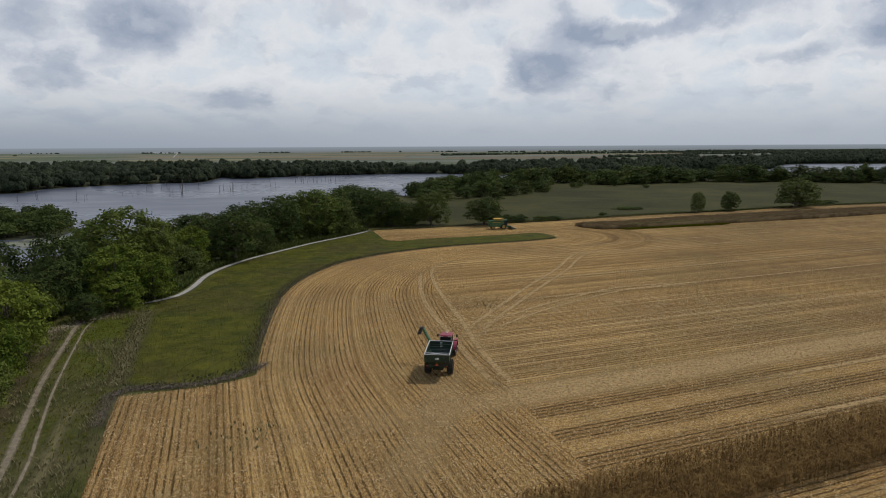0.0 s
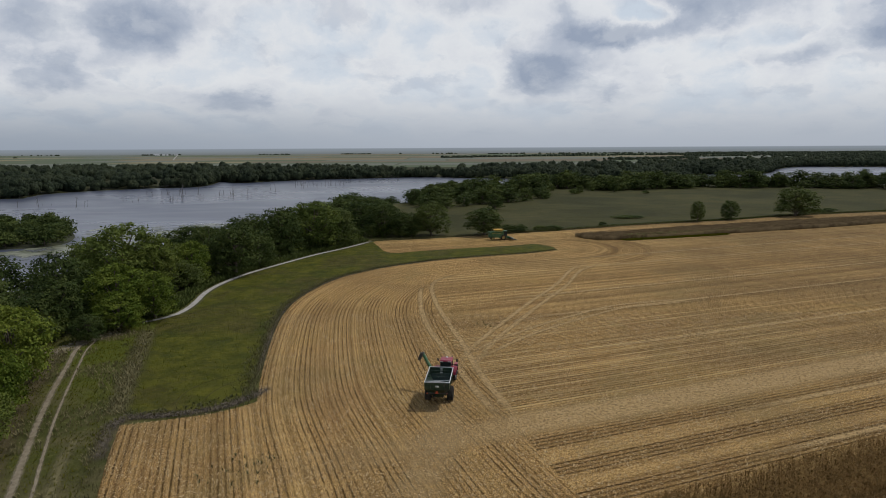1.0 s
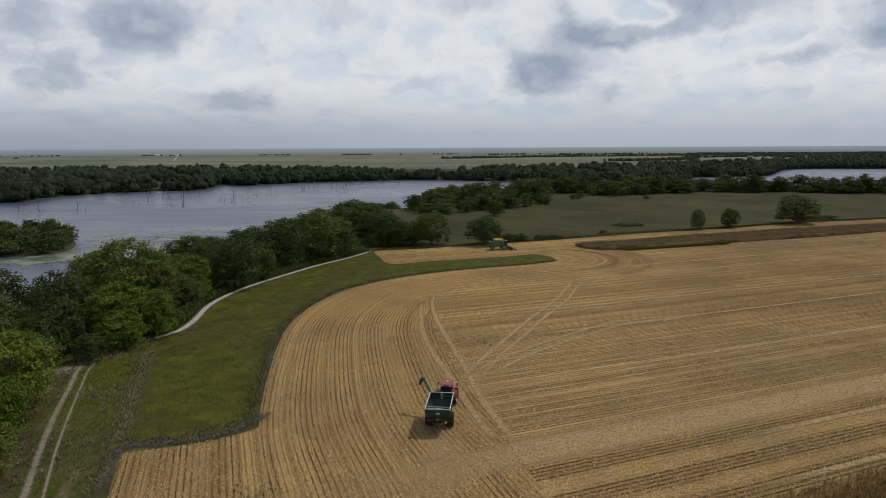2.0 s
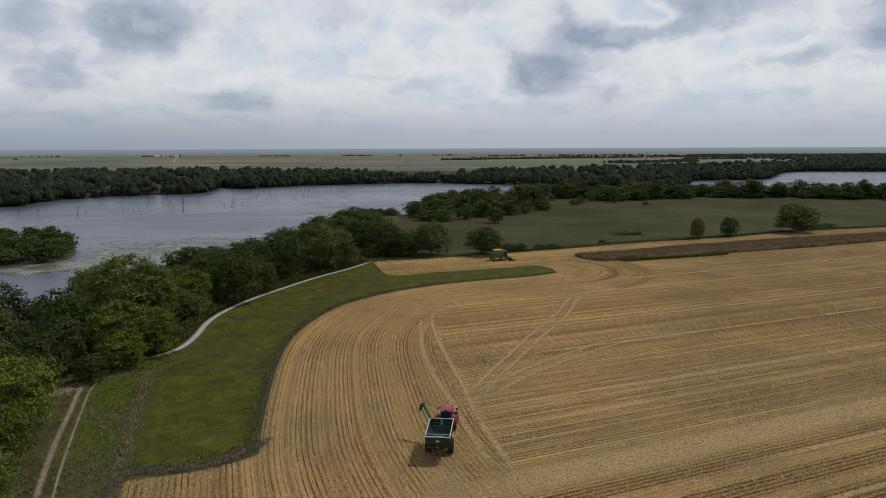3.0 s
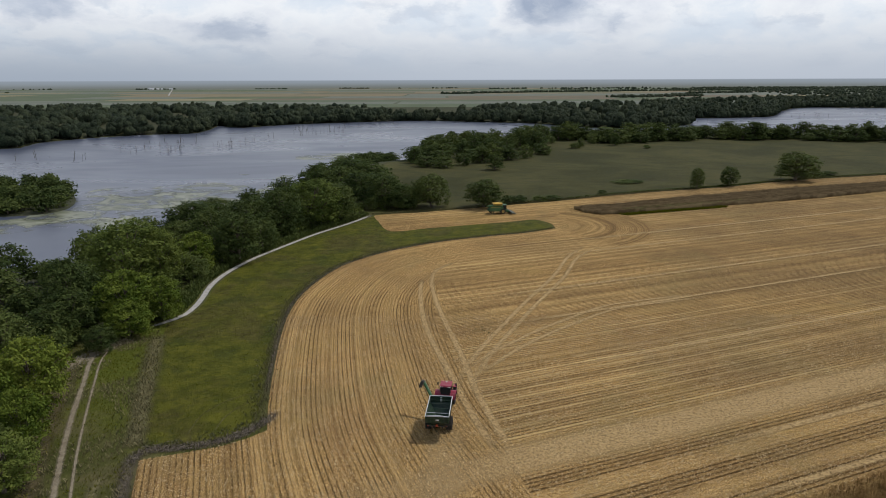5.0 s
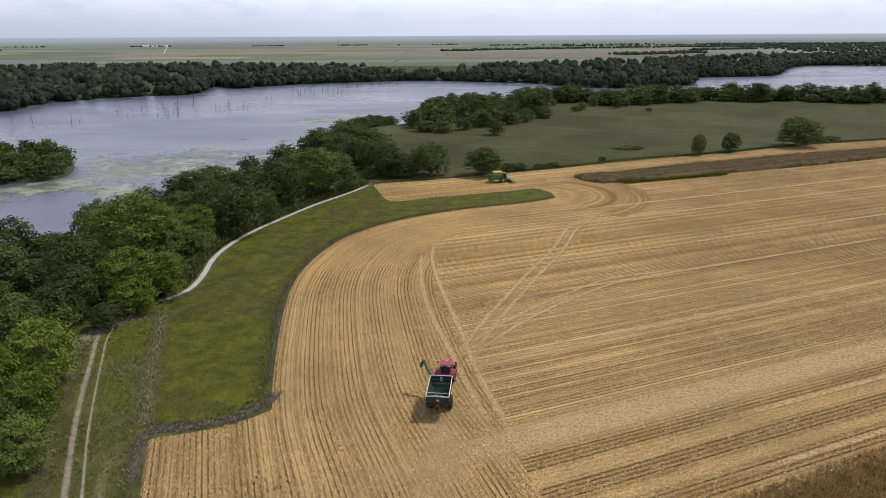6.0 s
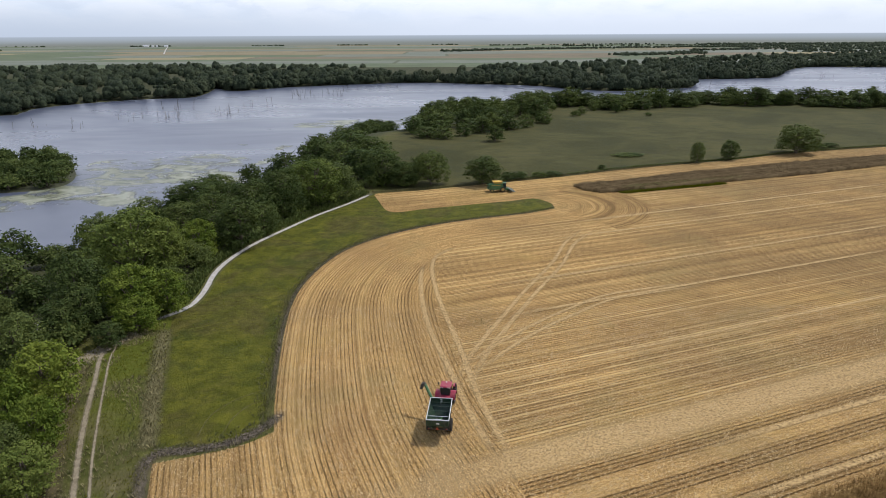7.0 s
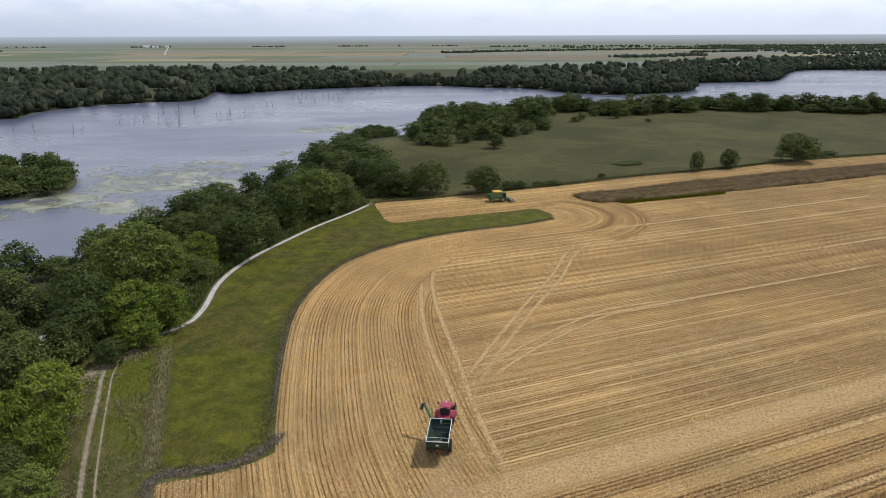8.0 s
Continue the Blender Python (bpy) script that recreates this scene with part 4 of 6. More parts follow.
        p = p[d > half]
    dry = np.array([noise.noise(Vector((x * 0.10, y * 0.10, 8.0))) for x, y, _ in p]) > 0.05
    stuff("verge_grass", [blades(rng, p[~dry], rng.uniform(0.10, 0.28, (~dry).sum()), 0.3, 3, 1.5)], BLADE, "green verge grass beside the track", "grass")
    stuff("verge_grass", [blades(rng, p[dry], rng.uniform(0.2, 0.55, dry.sum()), 0.2, 3, 1.2)], STRAW_GRASS, "dry verge grass beside the track", "grass")


build_grass()


# ---- trees ----
def tube(points, radii, sides=6):
    """A tapered tube along points."""
    p = np.array(points, float)
    v, f = [], []
    for i, (c, r) in enumerate(zip(p, radii)):
        d = p[min(i + 1, len(p) - 1)] - p[max(i - 1, 0)]
        d = d / np.linalg.norm(d)
        a = np.cross(d, (0.3, 1, 0.1))
        a /= np.linalg.norm(a)
        b = np.cross(d, a)
        for k in range(sides):
            t = 2 * np.pi * k / sides
            v.append(c + r * (a * np.cos(t) + b * np.sin(t)))
    for i in range(len(p) - 1):
        for k in range(sides):
            f.append((i * sides + k, i * sides + (k + 1) % sides, (i + 1) * sides + (k + 1) % sides, (i + 1) * sides + k))
    return np.array(v), np.array(f)


def merge(parts):
    vs, fs, k = [], [], 0
    for v, f in parts:
        vs.append(v)
        fs.append(np.asarray(f) + k)
        k += len(v)
    return np.concatenate(vs), np.concatenate(fs)


def leaves(rng, lobes, leaf, count, spread=1.5):
    """Leaf sprays in loose clumps round the shells of the crown's lobes."""
    lob = np.array(lobes)
    area = lob[:, 3] ** 2
    out_c, out_n = [], []
    per = 14
    for (cx, cy, cz, r), share in zip(lob, area / area.sum()):
        n = max(6, int(count * share / per))
        d = rng.normal(0, 1, (n, 3))
        d /= np.linalg.norm(d, axis=1)[:, None]
        d[:, 2] = np.where(d[:, 2] < -0.75, -d[:, 2], d[:, 2])
        rad = r * (0.66 + 0.42 * rng.uniform(0, 1, n) ** 0.6)
        c = np.array([cx, cy, cz]) + d * rad[:, None] * np.array([1, 1, 0.86])
        for ox, oy, oz, orad in lobes:
            if (ox, oy, oz) != (cx, cy, cz):
                far = np.linalg.norm((c - (ox, oy, oz)) / (1, 1, 0.86), axis=1) > orad * 0.72
                c, d = c[far], d[far]
        out_c.append(np.repeat(c, per, axis=0) + rng.normal(0, 1, (len(c) * per, 3)) * spread * leaf * np.array([1.1, 1.1, 0.6]))
        out_n.append(np.repeat(d + rng.normal(0, 0.25, d.shape), per, axis=0))
    c, d = np.concatenate(out_c), np.concatenate(out_n)
    n = len(c)
    nor = d + rng.normal(0, 0.45, (n, 3)) + np.array([0, 0, 0.4])
    nor /= np.linalg.norm(nor, axis=1)[:, None]
    a = np.cross(nor, rng.normal(0, 1, (n, 3)))
    a /= np.linalg.norm(a, axis=1)[:, None]
    b = np.cross(nor, a)
    s = (leaf * rng.uniform(0.5, 1.2, n))[:, None]
    fold = nor * s * 0.18
    v = np.stack([c - a * s, c - b * s * 0.62 + fold, c + a * s, c + b * s * 0.62 - fold], 1).reshape(-1, 3)
    return v, np.arange(n)[:, None] * 4 + np.arange(4)


def lobed_crown(rng, h, w, n, low):
    """Lobes of a domed crown of height h and half width w that begins at height low."""
    cz, half = (h + low) / 2, (h - low) / 2
    out = [(0, 0, cz * 0.95, w * 0.62), (0.1 * w, 0, cz + half * 0.42, w * 0.46)]
    for i in range(n):
        k = (i + 0.5) / n
        z = -0.85 + 1.72 * k
        env = math.sqrt(max(1 - z * z, 0.06)) if z > 0 else 0.86 + 0.14 * (1 - z * z)
        a = 2.4 * i + rng.uniform(-0.4, 0.4)
        r = w * rng.uniform(0.30, 0.50)
        d = max(env * w - r, 0) * rng.uniform(0.85, 1.15)
        out.append((d * math.cos(a), d * math.sin(a), max(cz + z * (half - r * 0.55), r * 0.42), r))
    return out


def tree_template(name, seed, h, w, n, low, leaf, count, leaf_mat, label, category="tree"):
    rng = np.random.default_rng(seed)
    lobes = lobed_crown(rng, h, w, n, low)
    top = new(name)
    r0 = 0.028 * h
    bend = rng.normal(0, 0.03 * h, 2)
    trunk = [(0, 0, -0.6), (0, 0, 0.2 * h), (bend[0], bend[1], 0.5 * h), (bend[0] * 1.5, bend[1] * 1.5, 0.8 * h)]
    parts = [tube(trunk, [r0 * 1.25, r0, r0 * 0.6, r0 * 0.15], 6)]
    for x, y, z, r in lobes:
        s = np.array([bend[0] * 0.6, bend[1] * 0.6, max(0.12 * h, z - 0.3 * h)])
        e = np.array([x, y, z])
        parts.append(tube([s, (s + e) / 2 + (0, 0, -0.03 * h), e, e + (e - s) * 0.25], [r0 * 0.45, r0 * 0.32, r0 * 0.16, r0 * 0.05], 3))
    v, f = merge(parts)
    t = new("trunk", mesh_from("trunk", v, f, BARK, smooth=True))
    v, f = leaves(rng, lobes, leaf, count)
    c = new("crown", mesh_from("crown", v, f, leaf_mat))
    t.parent = c.parent = top
    return tagged(top, label, category)


def place(template, x, y, s=1.0, turn=0.0, z=None, sz=None, group="", label=""):
    z = height_at(x, y) if z is None else z
    m = Matrix.LocRotScale((x, y, z - 0.05), Euler((0, 0, turn)), (s, s, sz or s))
    ob = copy_thing(template, m)
    return tagged(ob, label, group=group)


def drop_template(ob):
    for o in (*ob.children_recursive, ob):
        bpy.data.objects.remove(o)


NEAR_TREES = [
    tree_template("tree", 1, 14, 6.2, 19, 0.4, 0.26, 13500, LEAF_B, "tall broad leafy tree with bright green crown"),
    tree_template("tree", 2, 12, 5.6, 17, 0.1, 0.26, 12000, LEAF_A, "broad dark green leafy tree on the bank"),
    tree_template("tree", 3, 11, 5.4, 17, 0.0, 0.25, 12000, LEAF_C, "rounded yellow-green tree by the track"),
    tree_template("tree", 4, 13, 5.2, 17, 0.2, 0.26, 12000, LEAF_A, "tall dark green leafy tree"),
]
BUSHES = [
    tree_template("bush", 6, 5.5, 3.2, 9, 0.0, 0.42, 1150, LEAF_A, "low dark green bush at the wood's edge", "bush"),
    tree_template("bush", 7, 4.6, 2.9, 8, 0.0, 0.40, 1100, LEAF_B, "low bright green bush at the wood's edge", "bush"),
]
BANK_TREES = [
    tree_template("tree", 12, 12, 5.6, 15, 0.0, 0.46, 3800, LEAF_A, "broad dark green leafy tree on the bank"),
    tree_template("tree", 14, 13, 5.2, 15, 0.0, 0.46, 3800, LEAF_A, "tall dark green leafy tree"),
]
MID_TREES = [
    tree_template("tree", 8, 12, 5.6, 15, -0.6, 0.60, 1700, LEAF_A, "dark green leafy tree in the lakeside belt"),
    tree_template("tree", 9, 10, 5.0, 14, -0.6, 0.60, 1600, LEAF_A, "rounded dark green tree in the lakeside belt"),
    tree_template("tree", 10, 13, 5.0, 15, -0.4, 0.60, 1600, LEAF_A, "tall dull green tree in the lakeside belt"),
]

# which tree, place, crown half width, height
BANK = [
    (0, -75, 150, 9.6, 19.3), (1, -95, 172, 6.3, 16.5), (0, -68, 152, 5.6, 14.5), (2, -64, 164, 4.8, 11.1), (1, -65, 157, 6.1, 6.9), (3, -56, 174, 6.7, 14.2),
    (1, -53, 187, 4.8, 10), (1, -119, 172, 6.0, 11.7), (3, -111, 176, 4.6, 6.2), (3, -76, 126, 6.0, 15.4), (3, -93, 121, 5.2, 14.0), (1, -72, 119, 5.1, 10.2), (2, -64, 125, 5.9, 12.0),
    (2, -58, 128, 4.2, 9.8), (2, -61, 119, 4.4, 7), (3, -74, 102, 5.0, 11.1), (2, -61, 89, 5.3, 12.3), (2, -63, 81, 4.1, 12.0), (2, -56, 78, 3.6, 9.4),
    (0, -53, 69, 4.0, 7.6),
]
BANK2 = [
    (3, -58, 73, 3.2, 8.5), (3, -88, 227, 9.8, 14.1), (1, -68, 189, 7.2, 14.9), (3, -59, 197, 7.4, 15.7), (1, -52, 208, 7.8, 16.5), (0, -44, 220, 9.4, 17),
    (3, -37, 229, 7.2, 14), (1, -63, 324, 8.0, 14.3), (3, -44, 311, 9.5, 13.3), (1, -23, 254, 7.4, 13.5), (3, -15, 250, 5.5, 10), (1, -4, 253, 7.0, 13.5),
    (3, 17, 253, 7.2, 11.3), (1, -104, 223, 6.9, 10.2), (3, -53, 209, 7.5, 11.8), (1, -87, 211, 6.9, 9.7), (3, -73, 115, 4.4, 8.5), (1, -63, 112, 2.8, 5.1),
    (3, -70, 372, 7, 11), (1, -62, 402, 7, 10), (3, -52, 428, 6, 9), (1, -34, 438, 6, 8), (1, -48, 350, 8, 11),
    (3, -33, 264, 8, 13), (1, -43, 281, 9, 14), (1, -26, 282, 7, 11), (3, -9, 272, 5, 8), (1, -32, 300, 8, 12), (2, -14, 262, 4.5, 6), (3, -56, 262, 8, 14), (1, -70, 290, 8, 13),
]
TREE_SIZE = [(14, 6.2), (12, 5.6), (11, 5.4), (13, 5.2)]


def build_bank():
    rng = random.Random(4)
    for spec in (BANK, BANK2):
        for kind, x, y, w, tall in spec:
            h0, w0 = TREE_SIZE[kind]
            tree = NEAR_TREES[kind] if y < 256 and x > -100 else BANK_TREES[kind == 3]
            place(tree, x, y, 1.06 * w / w0, rng.uniform(0, 6.28), None, tall / h0, "trees along the lake bank")
    under = spline([(-58, 62), (-68, 104), (-66, 124), (-60, 136), (-61, 155), (-60, 172), (-52, 194), (-39, 222), (-30, 244), (-10, 252)], 4.5)
    for x, y in under:
        for _ in range(2):
            px, py = x - rng.uniform(-0.5, 12), y + rng.uniform(-3, 3)
            place(BUSHES[rng.randrange(2)], px, py, rng.uniform(0.5, 1.0), rng.uniform(0, 6.28), None, rng.uniform(0.5, 1.1), "bushes under the bank trees")
    slope = spline([(-134, 150), (-100, 160), (-104, 200), (-96, 240), (-88, 280), (-66, 306), (-60, 345)], 9.0)
    for x, y in slope:
        k = rng.randrange(1, 4)
        z = height_at(x, y)
        place(BANK_TREES[k == 3], x + rng.uniform(-4, 8), y, rng.uniform(0.8, 1.2), rng.uniform(0, 6.28), z, rng.uniform(0.6, 0.85), "trees along the lake bank")


build_bank()


def build_thicket():
    """Bushes and small trees that close the wood round the gravel path."""
    rng = random.Random(61)
    way = spline([(-78, 104), (-82.5, 117.8), (-85.6, 124.8), (-92, 137)], 1.0)
    n = 0
    while n < 40:
        x, y = rng.uniform(-112, -68), rng.uniform(96, 146)
        if np.min(np.linalg.norm(way - (x, y), axis=1)) > 4.2 and x < -66 - 0.18 * (y - 96):
            tree = BANK_TREES[n % 2] if n % 4 == 0 else BUSHES[0]
            s = rng.uniform(0.5, 0.8) if n % 4 == 0 else rng.uniform(0.7, 1.2)
            place(tree, x, y, s, rng.uniform(0, 6.28), None, s * rng.uniform(0.8, 1.1), "bushes under the bank trees")
            n += 1


build_thicket()


def build_belts():
    rng = random.Random(9)
    kinds = lambda: MID_TREES[rng.randrange(3)]
    grove = np.array([(-22, 385), (8, 366), (30, 362), (40, 392), (68, 430), (86, 540), (50, 560), (-6, 610), (-14, 520)], float)
    n = 0
    while n < 84:
        x, y = rng.uniform(-22, 90), rng.uniform(362, 610)
        if inside(np.array([[x, y]]), grove)[0]:
            low = 0.55 + 0.45 * min(max((y - 370) / 110, 0), 1)
            place(kinds(), x, y, rng.uniform(0.9, 1.5), rng.uniform(0, 6.28), None, low * rng.uniform(0.7, 1.25), "grove between meadow and lake")
            n += 1
    back = spline([(60, 560), (105, 545), (150, 520), (190, 538), (236, 546), (300, 540), (345, 520), (420, 505), (560, 480)], 8.0)
    for x, y in back:
        for _ in range(2):
            place(kinds(), x + rng.uniform(-4, 4), y + rng.uniform(-4, 26), rng.uniform(1.25, 1.9), rng.uniform(0, 6.28), None, rng.uniform(0.55, 1.25), "tree belt behind the meadow")
    for x, y, s in ((104, 490, 0.6), (88, 520, 0.5), (132, 500, 0.7), (118, 515, 0.8)):
        place(kinds(), x, y, s, x, None, s, "tree belt behind the meadow")
    for x, y, s, sz in ((89, 314, 1.7, 0.22), (94, 316, 1.4, 0.2), (186, 331, 1.2, 0.5), (195, 334, 1.0, 0.4), (203, 338, 1.3, 0.35), (47, 268.5, 1.1, 0.35), (41, 266, 0.9, 0.4), (71, 283, 0.6, 0.3),
                        (98, 480, 1.2, 0.7), (150, 478, 0.8, 0.45), (32, 262, 1.0, 0.55), (27, 260, 1.0, 0.6), (255, 352, 0.9, 0.4)):
        place(BUSHES[0], x, y, s, x, None, sz, "bushes in and along the meadow", "low dark bush on the meadow")
    place(NEAR_TREES[1], 117.5, 295.5, 0.60, 1.0, None, 0.82, "lone trees on the field edge", "small upright dark tree on the field edge")
    place(NEAR_TREES[1], 135.5, 303, 0.80, 2.0, None, 0.78, "lone trees on the field edge", "small rounded dark tree on the field edge")
    place(NEAR_TREES[3], 175, 319, 1.95, 0.4, None, 1.12, "lone trees on the field edge", "wide rounded tree on the field edge")


build_belts()


# ---- lake: islands, dead trees, floating weed ----
def mound(name, outline, top, mat, label):
    """A low island with a sloping shore."""
    line = spline(outline, 4.0, True)
    c = line.mean(0)
    rings = [(1.04, -0.5), (1.0, 0.05), (0.93, 0.35), (0.6, top), (0.2, top * 1.1)]
    v = np.concatenate([np.column_stack([c + (line - c) * k, np.full(len(line), WATER_Z + z)]) for k, z in rings])
    n = len(line)
    f = [(i * n + j, i * n + (j + 1) % n, (i + 1) * n + (j + 1) % n, (i + 1) * n + j) for i in range(len(rings) - 1) for j in range(n)]
    f.append(tuple(4 * n + (k * n) // 4 for k in range(4)))
    me = mesh_from(name, v, f, mat, smooth=True)
    flip_up(me)
    return tagged(new(name, me), label, "island", kind="structure")


SHORE = simple_material("muddy_shore", (0.026, 0.030, 0.014), (0.055, 0.055, 0.030), 0.4, 0.9, 0.4, (0.05, 0.065, 0.025))
def scum_material():
    """Thin broken weed on the water."""
    m, n = material("floating_weed")
    c = n.mix(n.span(n.noise(0.15, 4, 0.6), 0.35, 0.65), (0.135, 0.145, 0.085), (0.26, 0.265, 0.19))
    weed = n.surface(c, 0.4, spec=0.4)
    clear = n.add("ShaderNodeBsdfTransparent")
    mx = n.add("ShaderNodeMixShader")
    n.put(mx, 0, n.span(n.noise(0.045, 8, 0.70, n.coords((1, 1.3, 1)), 1.0), 0.42, 0.56, 0.0, 0.85))
    n.t.links.new(clear.outputs[0], mx.inputs[1])
    n.t.links.new(weed, mx.inputs[2])
    n.out(mx.outputs[0])
    return m


SCUM = scum_material()
ISLE = [(-300, 330), (-262, 352), (-232, 359), (-208, 354), (-182, 318), (-176, 290), (-200, 280), (-250, 288), (-300, 300)]
ISLET = [(-66, 480), (-52, 494), (-40, 484), (-34, 462), (-42, 448), (-58, 456)]
mound("island", ISLE, 0.9, SHORE, "low wooded island with muddy shore")
mound("island", ISLET, 0.7, SHORE, "small islet with bushes in the shallows")


def weed_mat(lift, x, y, a, b, turn):
    """A ragged mat of floating weed."""
    n = 44
    pts = []
    for i in range(n):
        t = 2 * math.pi * i / n
        k = 1 + 0.55 * noise.noise(Vector((math.cos(t) * 1.7 + x, math.sin(t) * 1.7 + y, 0.0))) + 0.22 * noise.noise(Vector((math.cos(t) * 6 + x, math.sin(t) * 6, 4.0)))
        u, v = a * k * math.cos(t), b * k * math.sin(t)
        pts.append((x + u * math.cos(turn) - v * math.sin(turn), y + u * math.sin(turn) + v * math.cos(turn)))
    bm = bmesh.new()
    lower = [bm.verts.new((px, py, WATER_Z + 0.01 + lift)) for px, py in pts]
    upper = [bm.verts.new((x + (px - x) * 0.97, y + (py - y) * 0.97, WATER_Z + 0.05 + lift)) for px, py in pts]
    for i in range(n):
        bm.faces.new((lower[i], lower[(i + 1) % n], upper[(i + 1) % n], upper[i]))
    bm.faces.new(upper)
    ob = part("floating_weed", bm, SCUM)
    return tagged(ob, "ragged pale green mat of floating weed on the lake", "floating weed", "weed mats on the lake")


def build_lake_things():
    rng = random.Random(31)
    for i, (x, y, a, b, t) in enumerate(((-152, 306, 40, 46, 0.3), (-134, 352, 34, 24, 0.2), (-176, 262, 36, 16, 0.3), (-112, 296, 22, 30, 0.1), (-118, 322, 9, 3.5, 0.4), (-96, 352, 12, 5, 1.2), (-126, 410, 4, 1.8, 0),
                          (-92, 508, 26, 16, 0.2), (-66, 528, 30, 10, 0.0), (-36, 512, 18, 12, 1.1), (-98, 400, 8, 4, 1.3), (-160, 270, 14, 4, 0.3), (-122, 228, 7, 12, 0.2), (-175, 275, 10, 3, 0.1), (-64, 440, 8, 3, 0.6), (-138, 316, 11, 2.2, 0.2))):
        weed_mat(0.008 * i, x, y, a, b, t)
    for poly, num, lo, hi in ((ISLE, 78, 1.0, 1.7), (ISLET, 17, 0.7, 1.2)):
        p = np.array(poly, float)
        c = p.mean(0)
        p = c + (p - c) * 0.97
        n = 0
        while n < num:
            x, y = rng.uniform(p[:, 0].min(), p[:, 0].max()), rng.uniform(p[:, 1].min(), p[:, 1].max())
            if inside(np.array([[x, y]]), p)[0]:
                place(BUSHES[0], x, y, rng.uniform(lo, hi) * 1.3, rng.uniform(0, 6.28), WATER_Z + 0.5, rng.uniform(lo, hi), "bushes on the islands", "dense dark green bush on a lake island")
                n += 1
    snags = []
    for seed in range(4):
        r = np.random.default_rng(40 + seed)
        h = 6.5 + 1.2 * seed
        lean = r.normal(0, 0.35, 2)
        parts = [tube([(0, 0, -1.5), (lean[0] * 0.4, lean[1] * 0.4, h * 0.45), (lean[0], lean[1], h)], [0.22, 0.15, 0.05], 6)]
        for i in range(seed + 2):
            z = h * r.uniform(0.4, 0.85)
            a = r.uniform(0, 6.28)
            q = np.array([lean[0] * z / h, lean[1] * z / h, z])
            parts.append(tube([q, q + (math.cos(a) * 0.8, math.sin(a) * 0.8, 0.7), q + (math.cos(a) * 1.3, math.sin(a) * 1.3, 1.7)], [0.09, 0.06, 0.02], 5))
        v, f = merge(parts)
        snags.append(tagged(new("dead_tree", mesh_from("dead_tree", v, f, DEAD, smooth=True)), "bare grey dead tree standing in the lake", "dead tree", "dead trees standing in the lake"))
    for x, y, sx, sy, num in ((-285, 495, 26, 16, 9), (-245, 545, 24, 18, 10), (-250, 610, 22, 18, 10), (-200, 590, 20, 14, 8), (-182, 650, 20, 14, 6), (-160, 770, 26, 30, 16), (-120, 820, 20, 20, 10), (-60, 900, 22, 14, 6),
                              (-123, 752, 16, 14, 12), (-149, 718, 16, 12, 8), (-190, 574, 18, 12, 6), (-219, 560, 18, 12, 7), (330, 790, 22, 16, 5), (345, 862, 18, 10, 5), (560, 1000, 40, 40, 12)):
        for _ in range(num):
            px, py = rng.gauss(x, sx * 0.6), rng.gauss(y, sy * 0.6)
            if edge_distance(np.array([[px, py]]), LAKE)[0] < -4:
                s = rng.uniform(0.35, 1.05)
                copy_thing(snags[rng.randrange(4)], Matrix.LocRotScale((px, py, WATER_Z), Euler((rng.gauss(0, 0.06), rng.gauss(0, 0.06), rng.uniform(0, 6.28))), (s * 1.1, s * 1.1, s)))
    for o in snags:
        bpy.data.objects.remove(o)


build_lake_things()


